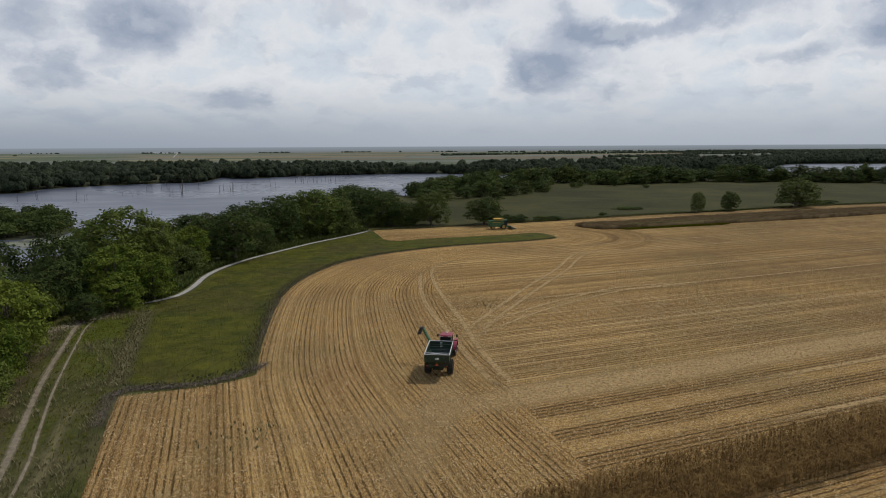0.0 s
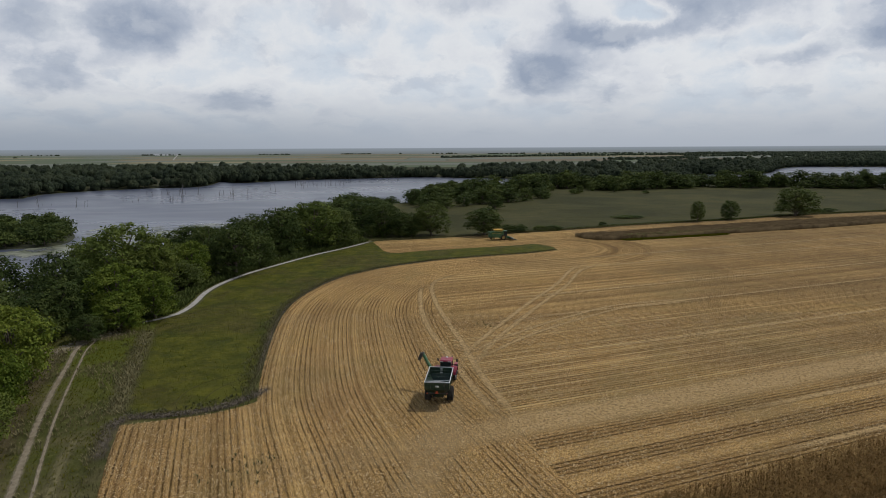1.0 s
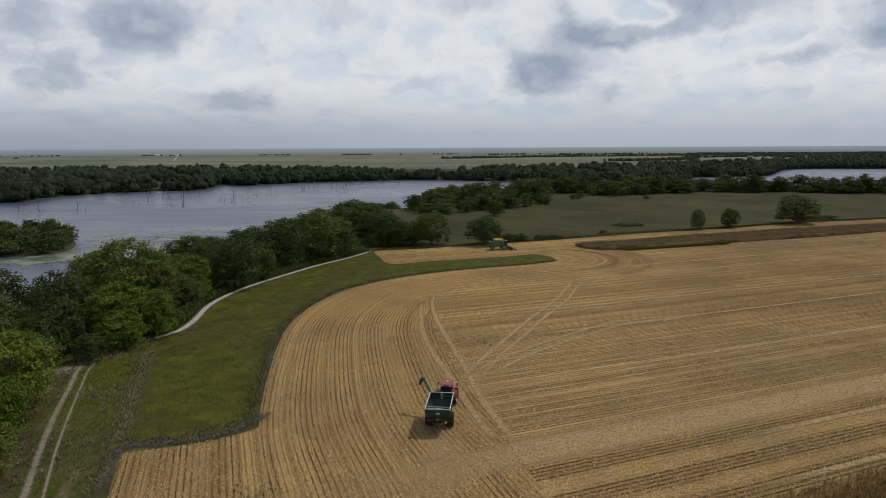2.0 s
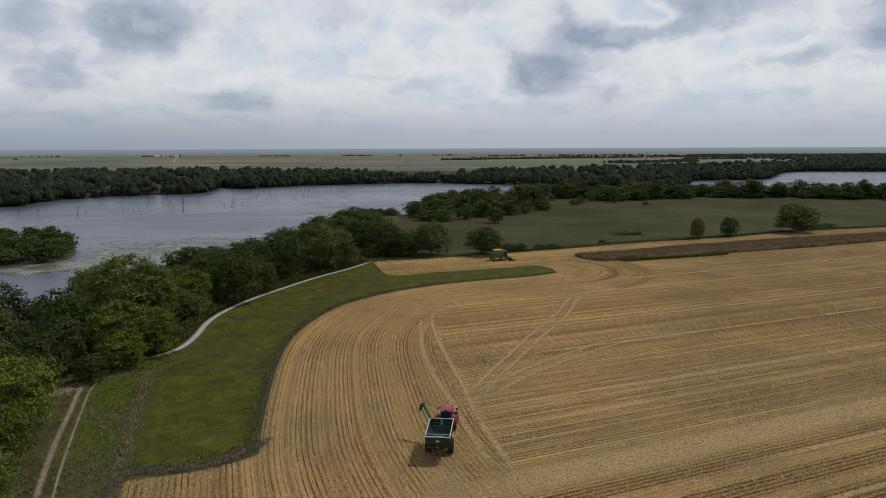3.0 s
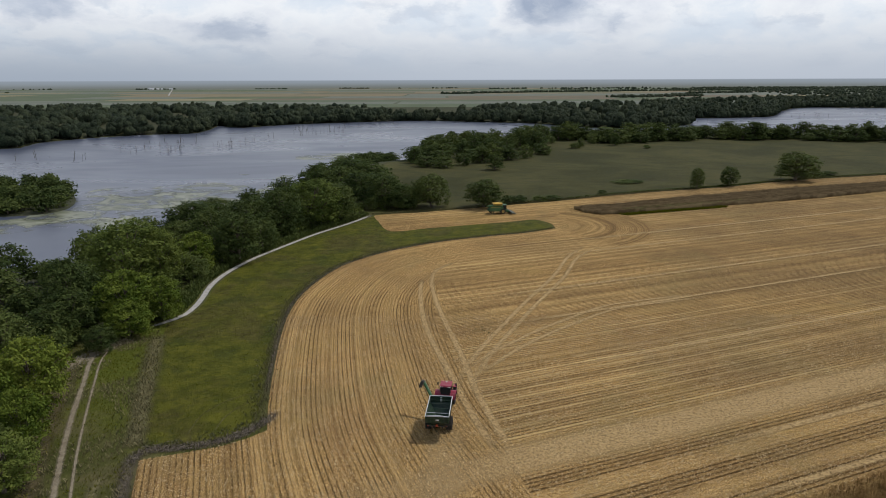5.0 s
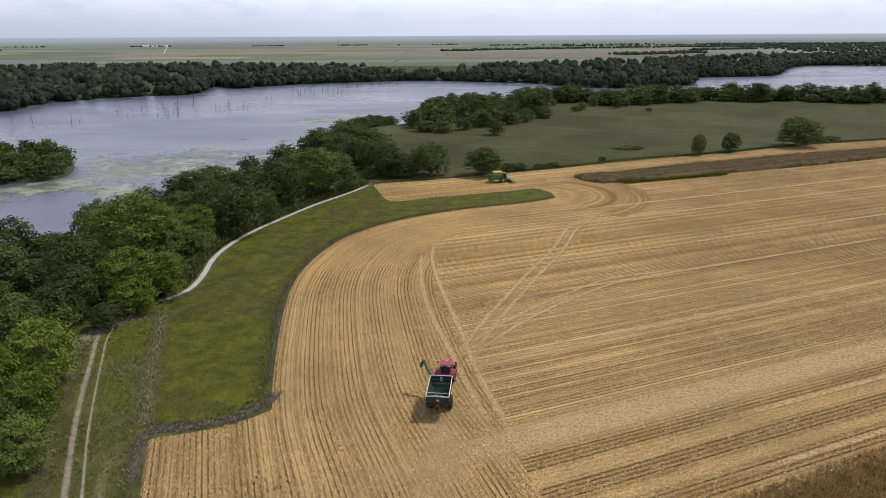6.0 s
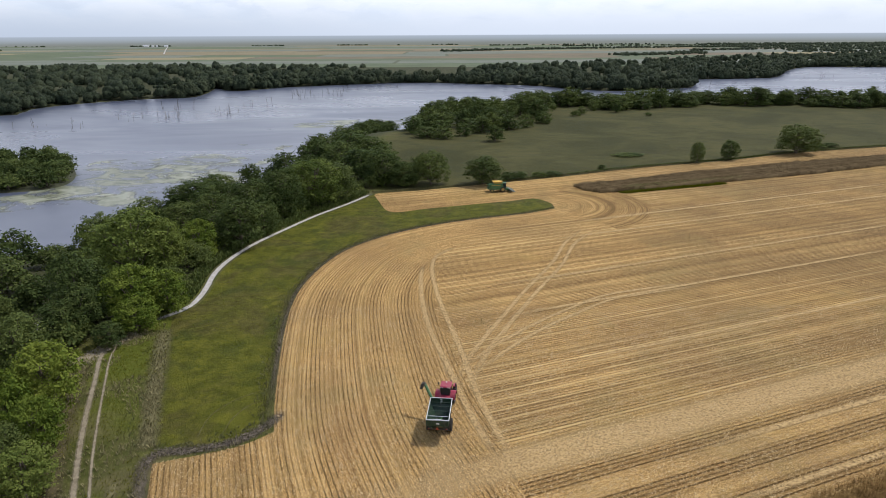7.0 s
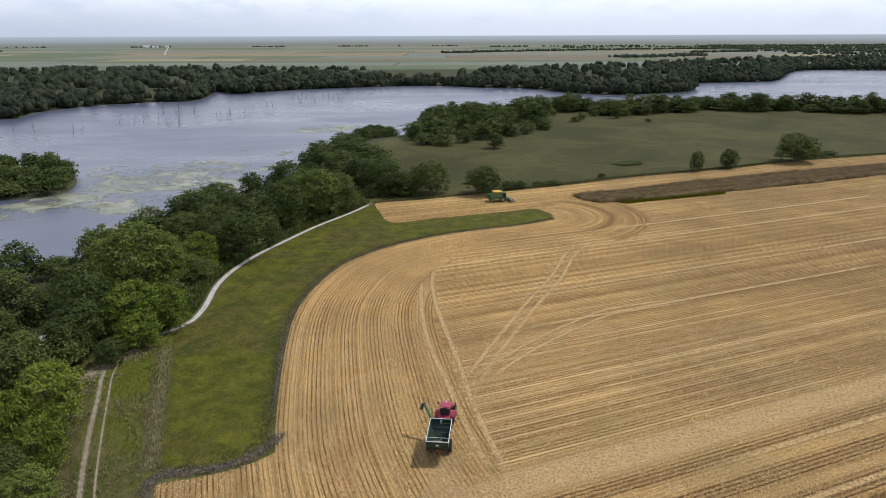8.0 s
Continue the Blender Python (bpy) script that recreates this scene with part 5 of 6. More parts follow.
# ---- woods and plain beyond the lake ----
def far_crowns(rng, pts, z, tall, wide, lobes, quads, size):
    """Crowns of distant trees, joined: lumpy lobes of close foliage with loose leaf masses on them."""
    n = len(pts)
    h = tall * rng.uniform(0.66, 1.16, n)
    w = wide * rng.uniform(0.75, 1.3, n)
    base = np.column_stack([pts, z])
    # one broad lobe low down, the others round it at uneven heights
    ang = rng.uniform(0, 2 * np.pi, (n, lobes))
    out = rng.uniform(0.20, 0.62, (n, lobes)) * w[:, None]
    lr = rng.uniform(0.42, 0.68, (n, lobes)) * w[:, None]
    lz = rng.uniform(0.40, 0.90, (n, lobes)) * h[:, None] - lr * 0.75
    out[:, 0], lr[:, 0], lz[:, 0] = 0.0, 0.82 * w, 0.40 * h
    lz = np.maximum(lz, lr * 0.3)
    lob = np.stack([out * np.cos(ang), out * np.sin(ang), lz], 2) + base[:, None, :]
    pick, row = rng.integers(0, lobes, (n, quads)), np.arange(n)[:, None]
    d = rng.normal(0, 1, (n, quads, 3))
    d /= np.linalg.norm(d, axis=2)[..., None]
    d[..., 2] = np.abs(d[..., 2]) * np.where(rng.uniform(0, 1, (n, quads)) < 0.25, -0.6, 1)
    c = lob[row, pick] + d * (lr[row, pick] * rng.uniform(0.86, 1.10, (n, quads)))[..., None]
    nor = d + rng.normal(0, 0.35, d.shape) + np.array([0, 0, 0.25])
    nor /= np.linalg.norm(nor, axis=2)[..., None]
    a = np.cross(nor, rng.normal(0, 1, d.shape))
    a /= np.linalg.norm(a, axis=2)[..., None]
    b = np.cross(nor, a)
    s = (size * rng.uniform(0.5, 1.25, (n, quads)))[..., None]
    v = np.stack([c - a * s, c - b * s * 0.75, c + a * s, c + b * s * 0.75], 2).reshape(-1, 3)
    f = np.arange(n * quads)[:, None] * 4 + np.arange(4)
    # the lobes: uneven domes
    polar, seg = np.radians((6, 45, 88, 130)), 6
    turn = np.arange(seg) * 2 * np.pi / seg
    dome = np.zeros((n, lobes, len(polar), seg, 3))
    for i, p in enumerate(polar):
        k = lr[..., None] * rng.uniform(0.66, 1.06, (n, lobes, seg))
        dome[:, :, i, :, 0] = k * np.sin(p) * np.cos(turn)
        dome[:, :, i, :, 1] = k * np.sin(p) * np.sin(turn)
        dome[:, :, i, :, 2] = k * np.cos(p) * 0.9
    dome += lob[:, :, None, None, :]
    j = np.arange(seg)
    one = np.concatenate([np.stack([i * seg + j, i * seg + (j + 1) % seg, (i + 1) * seg + (j + 1) % seg, (i + 1) * seg + j], 1) for i in range(len(polar) - 1)])
    g = (np.arange(n * lobes)[:, None, None] * (len(polar) * seg) + one).reshape(-1, 4)
    return np.concatenate([v, dome.reshape(-1, 3)]), np.concatenate([f, g + len(v)])


def build_far_woods():
    rng = np.random.default_rng(77)
    wood = spline([(-1300, 590), (-640, 575), (-402, 586), (-400, 640), (-355, 716), (-290, 752), (-288, 800), (-302, 892), (-250, 846), (-200, 906), (-114, 953), (-35, 980), (53, 944), (128, 907), (170, 843), (218, 815), (308, 854),
                   (346, 910), (368, 1008), (478, 1038), (535, 1074), (626, 1228), (750, 1384), (900, 1372), (1400, 1360), (2200, 1400), (2600, 2300), (1700, 2250), (1100, 1950), (700, 1760), (360, 1480), (150, 1380), (60, 1250), (-20, 1090), (-120, 1130), (-300, 1330), (-520, 1380), (-900, 1330), (-1300, 1250)], 30, True)
    p = rng.uniform((-1300, 570), (2600, 2300), (7600, 2))
    p = p[inside(p, wood)]
    d = edge_distance(p, LAKE)
    mid = np.concatenate([LAKE + (np.roll(LAKE, -1, axis=0) - LAKE) * k for k in (0.0, 0.4, 0.75)])
    front = np.concatenate([mid + rng.normal(0, 1, mid.shape) * s for s in (4, 7, 10, 14, 18)])
    fd = edge_distance(front, LAKE)
    front = front[(fd > 1.0) & (fd < 26) & (front[:, 1] > 560) & (edge_distance(front, UPLAND) > 165)]
    rest = p[d > 20]
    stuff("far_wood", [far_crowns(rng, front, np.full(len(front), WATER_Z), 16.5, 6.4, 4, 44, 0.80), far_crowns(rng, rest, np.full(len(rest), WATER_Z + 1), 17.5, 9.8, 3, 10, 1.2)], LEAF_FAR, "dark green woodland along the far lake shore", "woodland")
    trunks = []
    for (x, y), h in zip(front[::3], rng.uniform(5, 9, len(front))):
        trunks.append(tube([(x, y, WATER_Z - 0.3), (x + rng.normal(0, 0.4), y, WATER_Z + h)], [0.28, 0.12], 4))
    stuff("shore_trunks", trunks, DEAD, "pale trunks at the edge of the far wood", "tree trunks")
    # hedges and woods on the plain
    lines = [([(20, 2760), (380, 3050), (900, 3300), (1500, 3500)], 60, 420), ([(560, 2130), (720, 2200), (880, 2330)], 45, 150), ([(-1270, 4550), (-1080, 4560)], 12, 26), ([(-2050, 4500), (-1840, 4560)], 40, 40),
             ([(-820, 1430), (-560, 1450)], 20, 22), ([(-330, 1400), (-200, 1380)], 16, 14), ([(-700, 4650), (-520, 4660)], 14, 20), ([(300, 4300), (1400, 4500)], 30, 80), ([(-3200, 4640), (-2700, 4600)], 25, 18), ([(-300, 4640), (100, 4660)], 22, 14),
             ([(-2300, 3300), (-2150, 3310)], 14, 12), ([(700, 3900), (1600, 4050)], 30, 90), ([(1000, 2700), (1300, 2850)], 30, 70)]
    pts = []
    for line, half, num in lines:
        l = spline(line, 20)
        q = l[rng.integers(0, len(l), num)] + rng.normal(0, 1, (num, 2)) * (12, half * 0.6)
        pts.append(q)
    right = np.array([(1250, 2350), (2500, 2300), (3300, 2600), (3350, 4600), (1700, 4600), (1500, 3600)], float)
    q = rng.uniform((1250, 2300), (3350, 4600), (2300, 2))
    pts.append(q[inside(q, right)])
    pts = np.concatenate(pts)
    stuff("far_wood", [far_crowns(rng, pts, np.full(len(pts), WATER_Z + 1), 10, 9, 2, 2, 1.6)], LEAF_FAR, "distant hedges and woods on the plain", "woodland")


build_far_woods()


def build_plain():
    """Field parcels of the distant plain, a farm road and a farmstead."""
    rng = random.Random(15)
    kinds = [simple_material("ripe_beans", (0.150, 0.122, 0.068), (0.185, 0.150, 0.085), 0.01, 0.95, 0.0), simple_material("green_beans", (0.066, 0.086, 0.044), (0.092, 0.110, 0.058), 0.012, 0.95, 0.0),
             simple_material("ripe_corn_field", (0.112, 0.090, 0.056), (0.140, 0.112, 0.070), 0.012, 0.95, 0.0), simple_material("yellow_field", (0.185, 0.155, 0.080), (0.22, 0.185, 0.098), 0.01, 0.95, 0.0),
             # crop colour paled and greyed to stand for distance haze
             simple_material("haze_tinted_crop", (0.105, 0.118, 0.090), (0.130, 0.142, 0.108), 0.01, 0.95, 0.0)]
    woodland = simple_material("distant_scrub", (0.045, 0.058, 0.032), (0.085, 0.095, 0.052), 0.012, 0.95, 0.0, None, 0.1)
    y0 = 1395.0
    while y0 < 4600:
        deep = rng.choice((130, 190, 260, 360))
        y1 = min(y0 + deep, 4690)
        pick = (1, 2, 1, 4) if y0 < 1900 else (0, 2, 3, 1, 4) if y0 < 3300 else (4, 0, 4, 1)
        x = -3350.0 - rng.uniform(0, 600)
        while x < 3350:
            w = rng.choice((420, 640, 800, 1100))
            if y1 > 2000 or x < 900:
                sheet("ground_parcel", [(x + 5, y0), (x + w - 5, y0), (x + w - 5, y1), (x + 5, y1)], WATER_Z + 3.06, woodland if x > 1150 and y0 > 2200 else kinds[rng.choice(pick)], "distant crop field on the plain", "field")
            x += w
        y0 = y1 + 8
    ribbon("road", [(-1020, 2480), (-1330, 3260), (-1640, 4050), (-1890, 4690)], 4.0, WATER_Z + 3.3, GRAVEL, "straight pale gravel road across the plain", "road", 60)


build_plain()


# ---- machines ----
def box(bm, c, s, bevel=0.03, taper=1.0):
    """A bevelled block; taper narrows its top."""
    made = bmesh.ops.create_cube(bm, size=1.0, matrix=Matrix.LocRotScale(c, None, s))["verts"]
    for v in made:
        if v.co.z > c[2]:
            v.co.x = c[0] + (v.co.x - c[0]) * taper
            v.co.y = c[1] + (v.co.y - c[1]) * taper
    if bevel:
        edges = list({e for v in made for e in v.link_edges})
        bmesh.ops.bevel(bm, geom=edges, offset=bevel, segments=2, affect="EDGES", profile=0.6)
    return bm


def bar(bm, a, b, r, sides=8, r2=None):
    a, b = Vector(a), Vector(b)
    m = Matrix.Translation((a + b) / 2) @ (b - a).to_track_quat("Z", "Y").to_matrix().to_4x4()
    bmesh.ops.create_cone(bm, cap_ends=True, segments=sides, radius1=r, radius2=r if r2 is None else r2, depth=(b - a).length, matrix=m)
    return bm


def loft(bm, rings, close_first=False, close_last=False):
    rows = [[bm.verts.new(p) for p in ring] for ring in rings]
    n = len(rows[0])
    for a, b in zip(rows, rows[1:]):
        for i in range(n):
            bm.faces.new((a[i], a[(i + 1) % n], b[(i + 1) % n], b[i]))
    if close_first:
        bm.faces.new(rows[0][::-1])
    if close_last:
        bm.faces.new(rows[-1])
    bmesh.ops.recalc_face_normals(bm, faces=bm.faces)
    return bm


def rect(x0, x1, y0, y1, z):
    return [(x0, y0, z), (x1, y0, z), (x1, y1, z), (x0, y1, z)]


TYRE = simple_material("dusty_rubber", (0.022, 0.021, 0.020), (0.060, 0.052, 0.042), 2.0, 0.9, 0.2)
RED = paint_material("red_paint", (0.24, 0.010, 0.038), 0.38, 0.0, 0.30)
DARK_GREEN = paint_material("cart_green_paint", (0.006, 0.028, 0.013), 0.45, 0.0, 0.12)
GREEN = paint_material("harvester_green_paint", (0.022, 0.095, 0.026), 0.42, 0.0, 0.28)
YELLOW = paint_material("yellow_paint", (0.42, 0.29, 0.06), 0.45, 0.0, 0.35)
SILVER = paint_material("galvanised_rim", (0.55, 0.56, 0.56), 0.4, 0.3, 0.12)
BLACK = paint_material("black_steel", (0.018, 0.018, 0.019), 0.55, 0.0, 0.15)
WHITE = paint_material("white_plate", (0.62, 0.62, 0.60), 0.5, 0.0, 0.15)
ORANGE = paint_material("orange_reflector", (0.38, 0.055, 0.02), 0.4, 0.0, 0.2)
LAMP = paint_material("lamp_lens", (0.70, 0.70, 0.66), 0.2, 0.0, 0.05)
GRAIN = simple_material("corn_grain", (0.50, 0.30, 0.06), (0.62, 0.40, 0.09), 6.0, 0.8, 0.4)
HEAD = paint_material("corn_head_steel", (0.045, 0.060, 0.045), 0.5, 0.2, 0.35)
GLASS, _g = material("tinted_cab_glass")
_g.out(_g.surface((0.018, 0.024, 0.026), 0.06, 0.0, None, 0.6))


def wheel(parent, x, y, r, w, paint):
    """A lugged tyre with its rim, axle across x."""
    bm = bmesh.new()
    prof = [(-0.5, 0.62), (-0.5, 0.86), (-0.42, 0.95), (0.42, 0.95), (0.5, 0.86), (0.5, 0.62)]
    seg = 28
    rows = [[bm.verts.new((w * px, r * pr * math.cos(2 * math.pi * k / seg), r * pr * math.sin(2 * math.pi * k / seg))) for px, pr in prof] for k in range(seg)]
    for k in range(seg):
        a, b = rows[k], rows[(k + 1) % seg]
        for i in range(len(prof)):
            j = (i + 1) % len(prof)
            bm.faces.new((a[i], a[j], b[j], b[i]))
    for k in range(22):
        for side in (-1, 1):
            t = 2 * math.pi * (k + (0.5 if side > 0 else 0)) / 22
            m = Matrix.Rotation(t, 4, "X") @ Matrix.Translation((side * w * 0.24, 0, r * 0.965)) @ Matrix.Rotation(side * 0.6, 4, "Z") @ Matrix.Diagonal((w * 0.5, r * 0.07, r * 0.07, 1))
            bmesh.ops.create_cube(bm, size=1.0, matrix=m)
    bmesh.ops.recalc_face_normals(bm, faces=bm.faces)
    ob = part("wheel", bm, TYRE, parent)
    ob.location = (x, y, r)
    out = 1 if x > 0 else -1
    bm = bmesh.new()
    rings = []
    for px, pr in ((0.40, 0.64), (0.36, 0.60), (0.12, 0.52), (0.10, 0.20), (0.22, 0.17), (0.24, 0.0001)):
        rings.append([(out * w * px, r * pr * math.cos(2 * math.pi * k / 20), r * pr * math.sin(2 * math.pi * k / 20)) for k in range(20)])
    loft(bm, rings)
    part("rim", bm, paint, ob, "painted steel wheel rim")
    return ob


def build_grain_cart():
    cart = new("grain_cart")
    W, F, R = 1.65, 3.1, -3.0
    bm = bmesh.new()
    outer = [rect(-0.55, 0.55, -1.0, 1.6, 0.75), rect(-W, W, R, F, 2.55), rect(-W, W, R - 0.05, F, 3.50)]
    inner = [rect(-W + 0.07, W - 0.07, R + 0.03, F - 0.07, 3.50), rect(-W + 0.07, W - 0.07, R + 0.07, F - 0.07, 2.58), rect(-0.5, 0.5, -0.95, 1.55, 0.85)]
    loft(bm, outer + inner, True, True)
    part("body", bm, DARK_GREEN, cart, "dark green sloped hopper body")
    bm = bmesh.new()
    for a, b in (((-W, R, 3.52), (W, R, 3.52)), ((-W, F, 3.52), (W, F, 3.52)), ((-W, R, 3.52), (-W, F, 3.52)), ((W, R, 3.52), (W, F, 3.52))):
        bar(bm, a, b, 0.06)
    bar(bm, (-W, R, 3.52), (0, R, 3.68), 0.06)
    bar(bm, (0, R, 3.68), (W, R, 3.52), 0.06)
    part("rim", bm, SILVER, cart, "pale metal rim round the open top")
    for y in (-1.6, -0.2, 1.1, 2.2):
        bm = bmesh.new()
        bar(bm, (-W + 0.05, y, 3.3), (W - 0.05, y, 3.3), 0.045)
        part("brace", bm, SILVER if y < -1 else DARK_GREEN, cart)
    for x in (-0.9, 0.0, 0.9):
        for y in (R - 0.06, F + 0.03):
            bm = bmesh.new()
            box(bm, (x, y, 3.02), (0.09, 0.09, 0.96), 0.015)
            part("rib", bm, DARK_GREEN, cart)
    for y in (-2.1, -0.7, 0.7, 2.1):
        for side in (-1, 1):
            bm = bmesh.new()
            box(bm, (side * (W + 0.03), y, 3.0), (0.08, 0.10, 0.98), 0.015)
            part("rib", bm, DARK_GREEN, cart)
    for z in (2.75, 3.0, 3.28):
        bm = bmesh.new()
        box(bm, (0, F - 0.09, z), (0.34, 0.03, 0.15), 0.01)
        part("sight_window", bm, WHITE, cart, "pale sight window in the front wall")
    bm = bmesh.new()
    bar(bm, (-0.9, -2.6, 1.9), (0.3, 1.5, 1.1), 0.16, 10)
    part("floor_auger", bm, GREEN, cart, "green floor auger inside the hopper")
    bm = bmesh.new()
    box(bm, (0.05, R - 0.09, 3.0), (0.46, 0.03, 0.24), 0.01)
    part("plate", bm, WHITE, cart, "pale plate on the rear wall")
    bm = bmesh.new()
    loft(bm, [[(-0.24, R - 0.14, 2.05), (0.24, R - 0.14, 2.05), (0.06, R - 0.14, 2.42), (-0.06, R - 0.14, 2.42)], [(-0.24, R - 0.10, 2.05), (0.24, R - 0.10, 2.05), (0.06, R - 0.10, 2.42), (-0.06, R - 0.10, 2.42)]], True, True)
    part("warning_triangle", bm, ORANGE, cart, "orange slow vehicle triangle")
    bm = bmesh.new()
    box(bm, (0, R + 0.35, 1.9), (2.9, 0.14, 0.14), 0.02)
    bar(bm, (-0.9, -1.0, 1.0), (-1.3, R + 0.35, 1.9), 0.06)
    bar(bm, (0.9, -1.0, 1.0), (1.3, R + 0.35, 1.9), 0.06)
    bar(bm, (0, R + 0.2, 1.9), (0, R - 0.08, 2.2), 0.05)
    part("light_bar", bm, BLACK, cart)
    for x in (-1.3, 1.3):
        bm = bmesh.new()
        box(bm, (x, R + 0.26, 1.9), (0.22, 0.06, 0.12), 0.015)
        part("tail_light", bm, ORANGE, cart, "red tail light")
    bm = bmesh.new()
    box(bm, (0, 0, 0.98), (3.3, 0.34, 0.34), 0.03)
    box(bm, (-0.62, 0.3, 0.98), (0.18, 3.4, 0.3), 0.03)
    box(bm, (0.62, 0.3, 0.98), (0.18, 3.4, 0.3), 0.03)
    part("axle_frame", bm, BLACK, cart)
    bm = bmesh.new()
    bar(bm, (-0.6, 1.9, 0.95), (0, 5.2, 0.62), 0.12)
    bar(bm, (0.6, 1.9, 0.95), (0, 5.2, 0.62), 0.12)
    box(bm, (0, 5.35, 0.60), (0.22, 0.5, 0.12), 0.02)
    part("tongue", bm, DARK_GREEN, cart)
    for x in (-1.5, 1.5):
        wheel(cart, x, 0.0, 0.98, 0.85, SILVER)
    bm = bmesh.new()
    bar(bm, (-0.3, 2.1, 0.7), (-1.45, 3.55, 3.0), 0.24, 12)
    part("lower_auger", bm, DARK_GREEN, cart, "green lower auger tube")
    bm = bmesh.new()
    bar(bm, (-1.45, 3.55, 3.0), (-2.75, 4.9, 4.75), 0.23, 12)
    bar(bm, (-1.42, 3.52, 2.95), (-1.52, 3.62, 3.10), 0.31, 12)
    upper = part("upper_auger", bm, GREEN, cart, "green upper auger tube")
    bm = bmesh.new()
    bar(bm, (-2.7, 4.85, 4.70), (-2.95, 5.0, 4.85), 0.30, 12)
    loft(bm, [rect(-3.2, -2.65, 4.7, 5.25, 4.95), rect(-3.45, -2.95, 4.65, 5.2, 4.35), rect(-3.55, -3.1, 4.65, 5.15, 3.95)], True, True)
    part("spout", bm, BLACK, upper, "black rubber spout")
    bm = bmesh.new()
    for x in (-0.2, 0.2):
        bar(bm, (x + 1.2, R - 0.12, 1.9), (x + 1.2, R - 0.12, 3.45), 0.025, 6)
    for z in np.arange(2.1, 3.4, 0.3):
        bar(bm, (1.0, R - 0.12, z), (1.4, R - 0.12, z), 0.02, 6)
    part("ladder", bm, BLACK, cart)
    return tagged(cart, "dark green grain cart with pale rim on the stubble", "grain cart")


def build_tractor():
    t = new("tractor")
    bm = bmesh.new()
    loft(bm, [[(-0.46, 0.9, 1.05), (0.46, 0.9, 1.05), (0.46, 0.9, 1.85), (0.34, 0.9, 2.0), (-0.34, 0.9, 2.0), (-0.46, 0.9, 1.85)],
              [(-0.44, 2.6, 1.0), (0.44, 2.6, 1.0), (0.44, 2.6, 1.72), (0.30, 2.6, 1.86), (-0.30, 2.6, 1.86), (-0.44, 2.6, 1.72)],
              [(-0.36, 3.35, 0.95), (0.36, 3.35, 0.95), (0.36, 3.35, 1.5), (0.24, 3.3, 1.62), (-0.24, 3.3, 1.62), (-0.36, 3.35, 1.5)]], True, True)
    part("hood", bm, RED, t, "sloping red hood")
    bm = bmesh.new()
    box(bm, (0, 3.39, 1.2), (0.56, 0.06, 0.44), 0.02)
    part("grille", bm, BLACK, t)
    bm = bmesh.new()
    box(bm, (0, 1.4, 0.88), (0.55, 4.6, 0.5), 0.05)
    box(bm, (0, -0.2, 0.98), (2.3, 0.36, 0.36), 0.05)
    box(bm, (0, 2.7, 0.72), (1.9, 0.26, 0.26), 0.04)
    part("chassis", bm, BLACK, t)
    bm = bmesh.new()
    box(bm, (0, 0.05, 2.22), (1.62, 1.62, 1.42), 0.10, 0.94)
    cab = part("cab", bm, GLASS, t, "dark glazed cab")
    for x in (-0.80, 0.80):
        for y in (-0.74, 0.84):
            bm = bmesh.new()
            bar(bm, (x, y, 1.5), (x * 0.95, y * 0.95, 2.95), 0.055)
            part("pillar", bm, BLACK, cab)
    bm = bmesh.new()
    box(bm, (0, 0.05, 1.5), (1.68, 1.7, 0.24), 0.05)
    part("sill", bm, RED, cab)
    bm = bmesh.new()
    box(bm, (0, 0.05, 3.04), (1.85, 1.95, 0.24), 0.09, 0.92)
    roof = part("roof", bm, RED, t, "red cab roof")
    bm = bmesh.new()
    bmesh.ops.create_cone(bm, cap_ends=True, segments=14, radius1=0.14, radius2=0.10, depth=0.14, matrix=Matrix.Translation((0, 0.55, 3.22)))
    part("receiver", bm, LAMP, roof, "pale receiver dome")
    for x in (-0.7, -0.45, 0.45, 0.7):
        bm = bmesh.new()
        box(bm, (x, -0.93, 3.0), (0.18, 0.05, 0.11), 0.015)
        part("work_light", bm, LAMP, roof, "small rear work light")
    for side in (-1, 1):
        bm = bmesh.new()
        rings = []
        for k in range(9):
            a = radians(10 + 20 * k)
            y, z = 1.12 * math.cos(a) - 0.2, 1.02 + 1.12 * math.sin(a)
            rings.append([(side * 0.72, y, z), (side * 1.62, y, z), (side * 1.62, y * 0.97, z - 0.06), (side * 0.72, y * 0.97, z - 0.06)])
        loft(bm, rings, True, True)
        part("fender", bm, RED, t, "curved red rear fender")
        bm = bmesh.new()
        bar(bm, (side * 0.8, 0.85, 2.7), (side * 1.35, 1.0, 2.75), 0.025, 6)
        box(bm, (side * 1.42, 1.0, 2.6), (0.22, 0.07, 0.42), 0.02)
        part("mirror", bm, BLACK, cab, "black side mirror")
        wheel(t, side * 1.18, -0.2, 0.98, 0.62, SILVER)
        wheel(t, side * 1.05, 2.7, 0.76, 0.50, SILVER)
        bm = bmesh.new()
        box(bm, (side * 1.05, 2.7, 1.58), (0.5, 1.0, 0.05), 0.02)
        bar(bm, (side * 0.4, 2.7, 1.2), (side * 1.05, 2.7, 1.56), 0.04, 6)
        part("front_fender", bm, RED, t)
    bm = bmesh.new()
    box(bm, (0, -1.25, 1.35), (1.7, 0.75, 0.55), 0.06)
    box(bm, (0, -1.75, 0.9), (0.9, 0.5, 0.5), 0.05)
    part("rear_housing", bm, RED, t, "red rear housing and hitch")
    bm = bmesh.new()
    bar(bm, (0.62, 1.05, 1.7), (0.66, 1.05, 3.1), 0.075, 10)
    bar(bm, (0.66, 1.05, 3.1), (0.70, 1.2, 3.22), 0.07, 10)
    part("exhaust", bm, BLACK, t, "black exhaust stack")
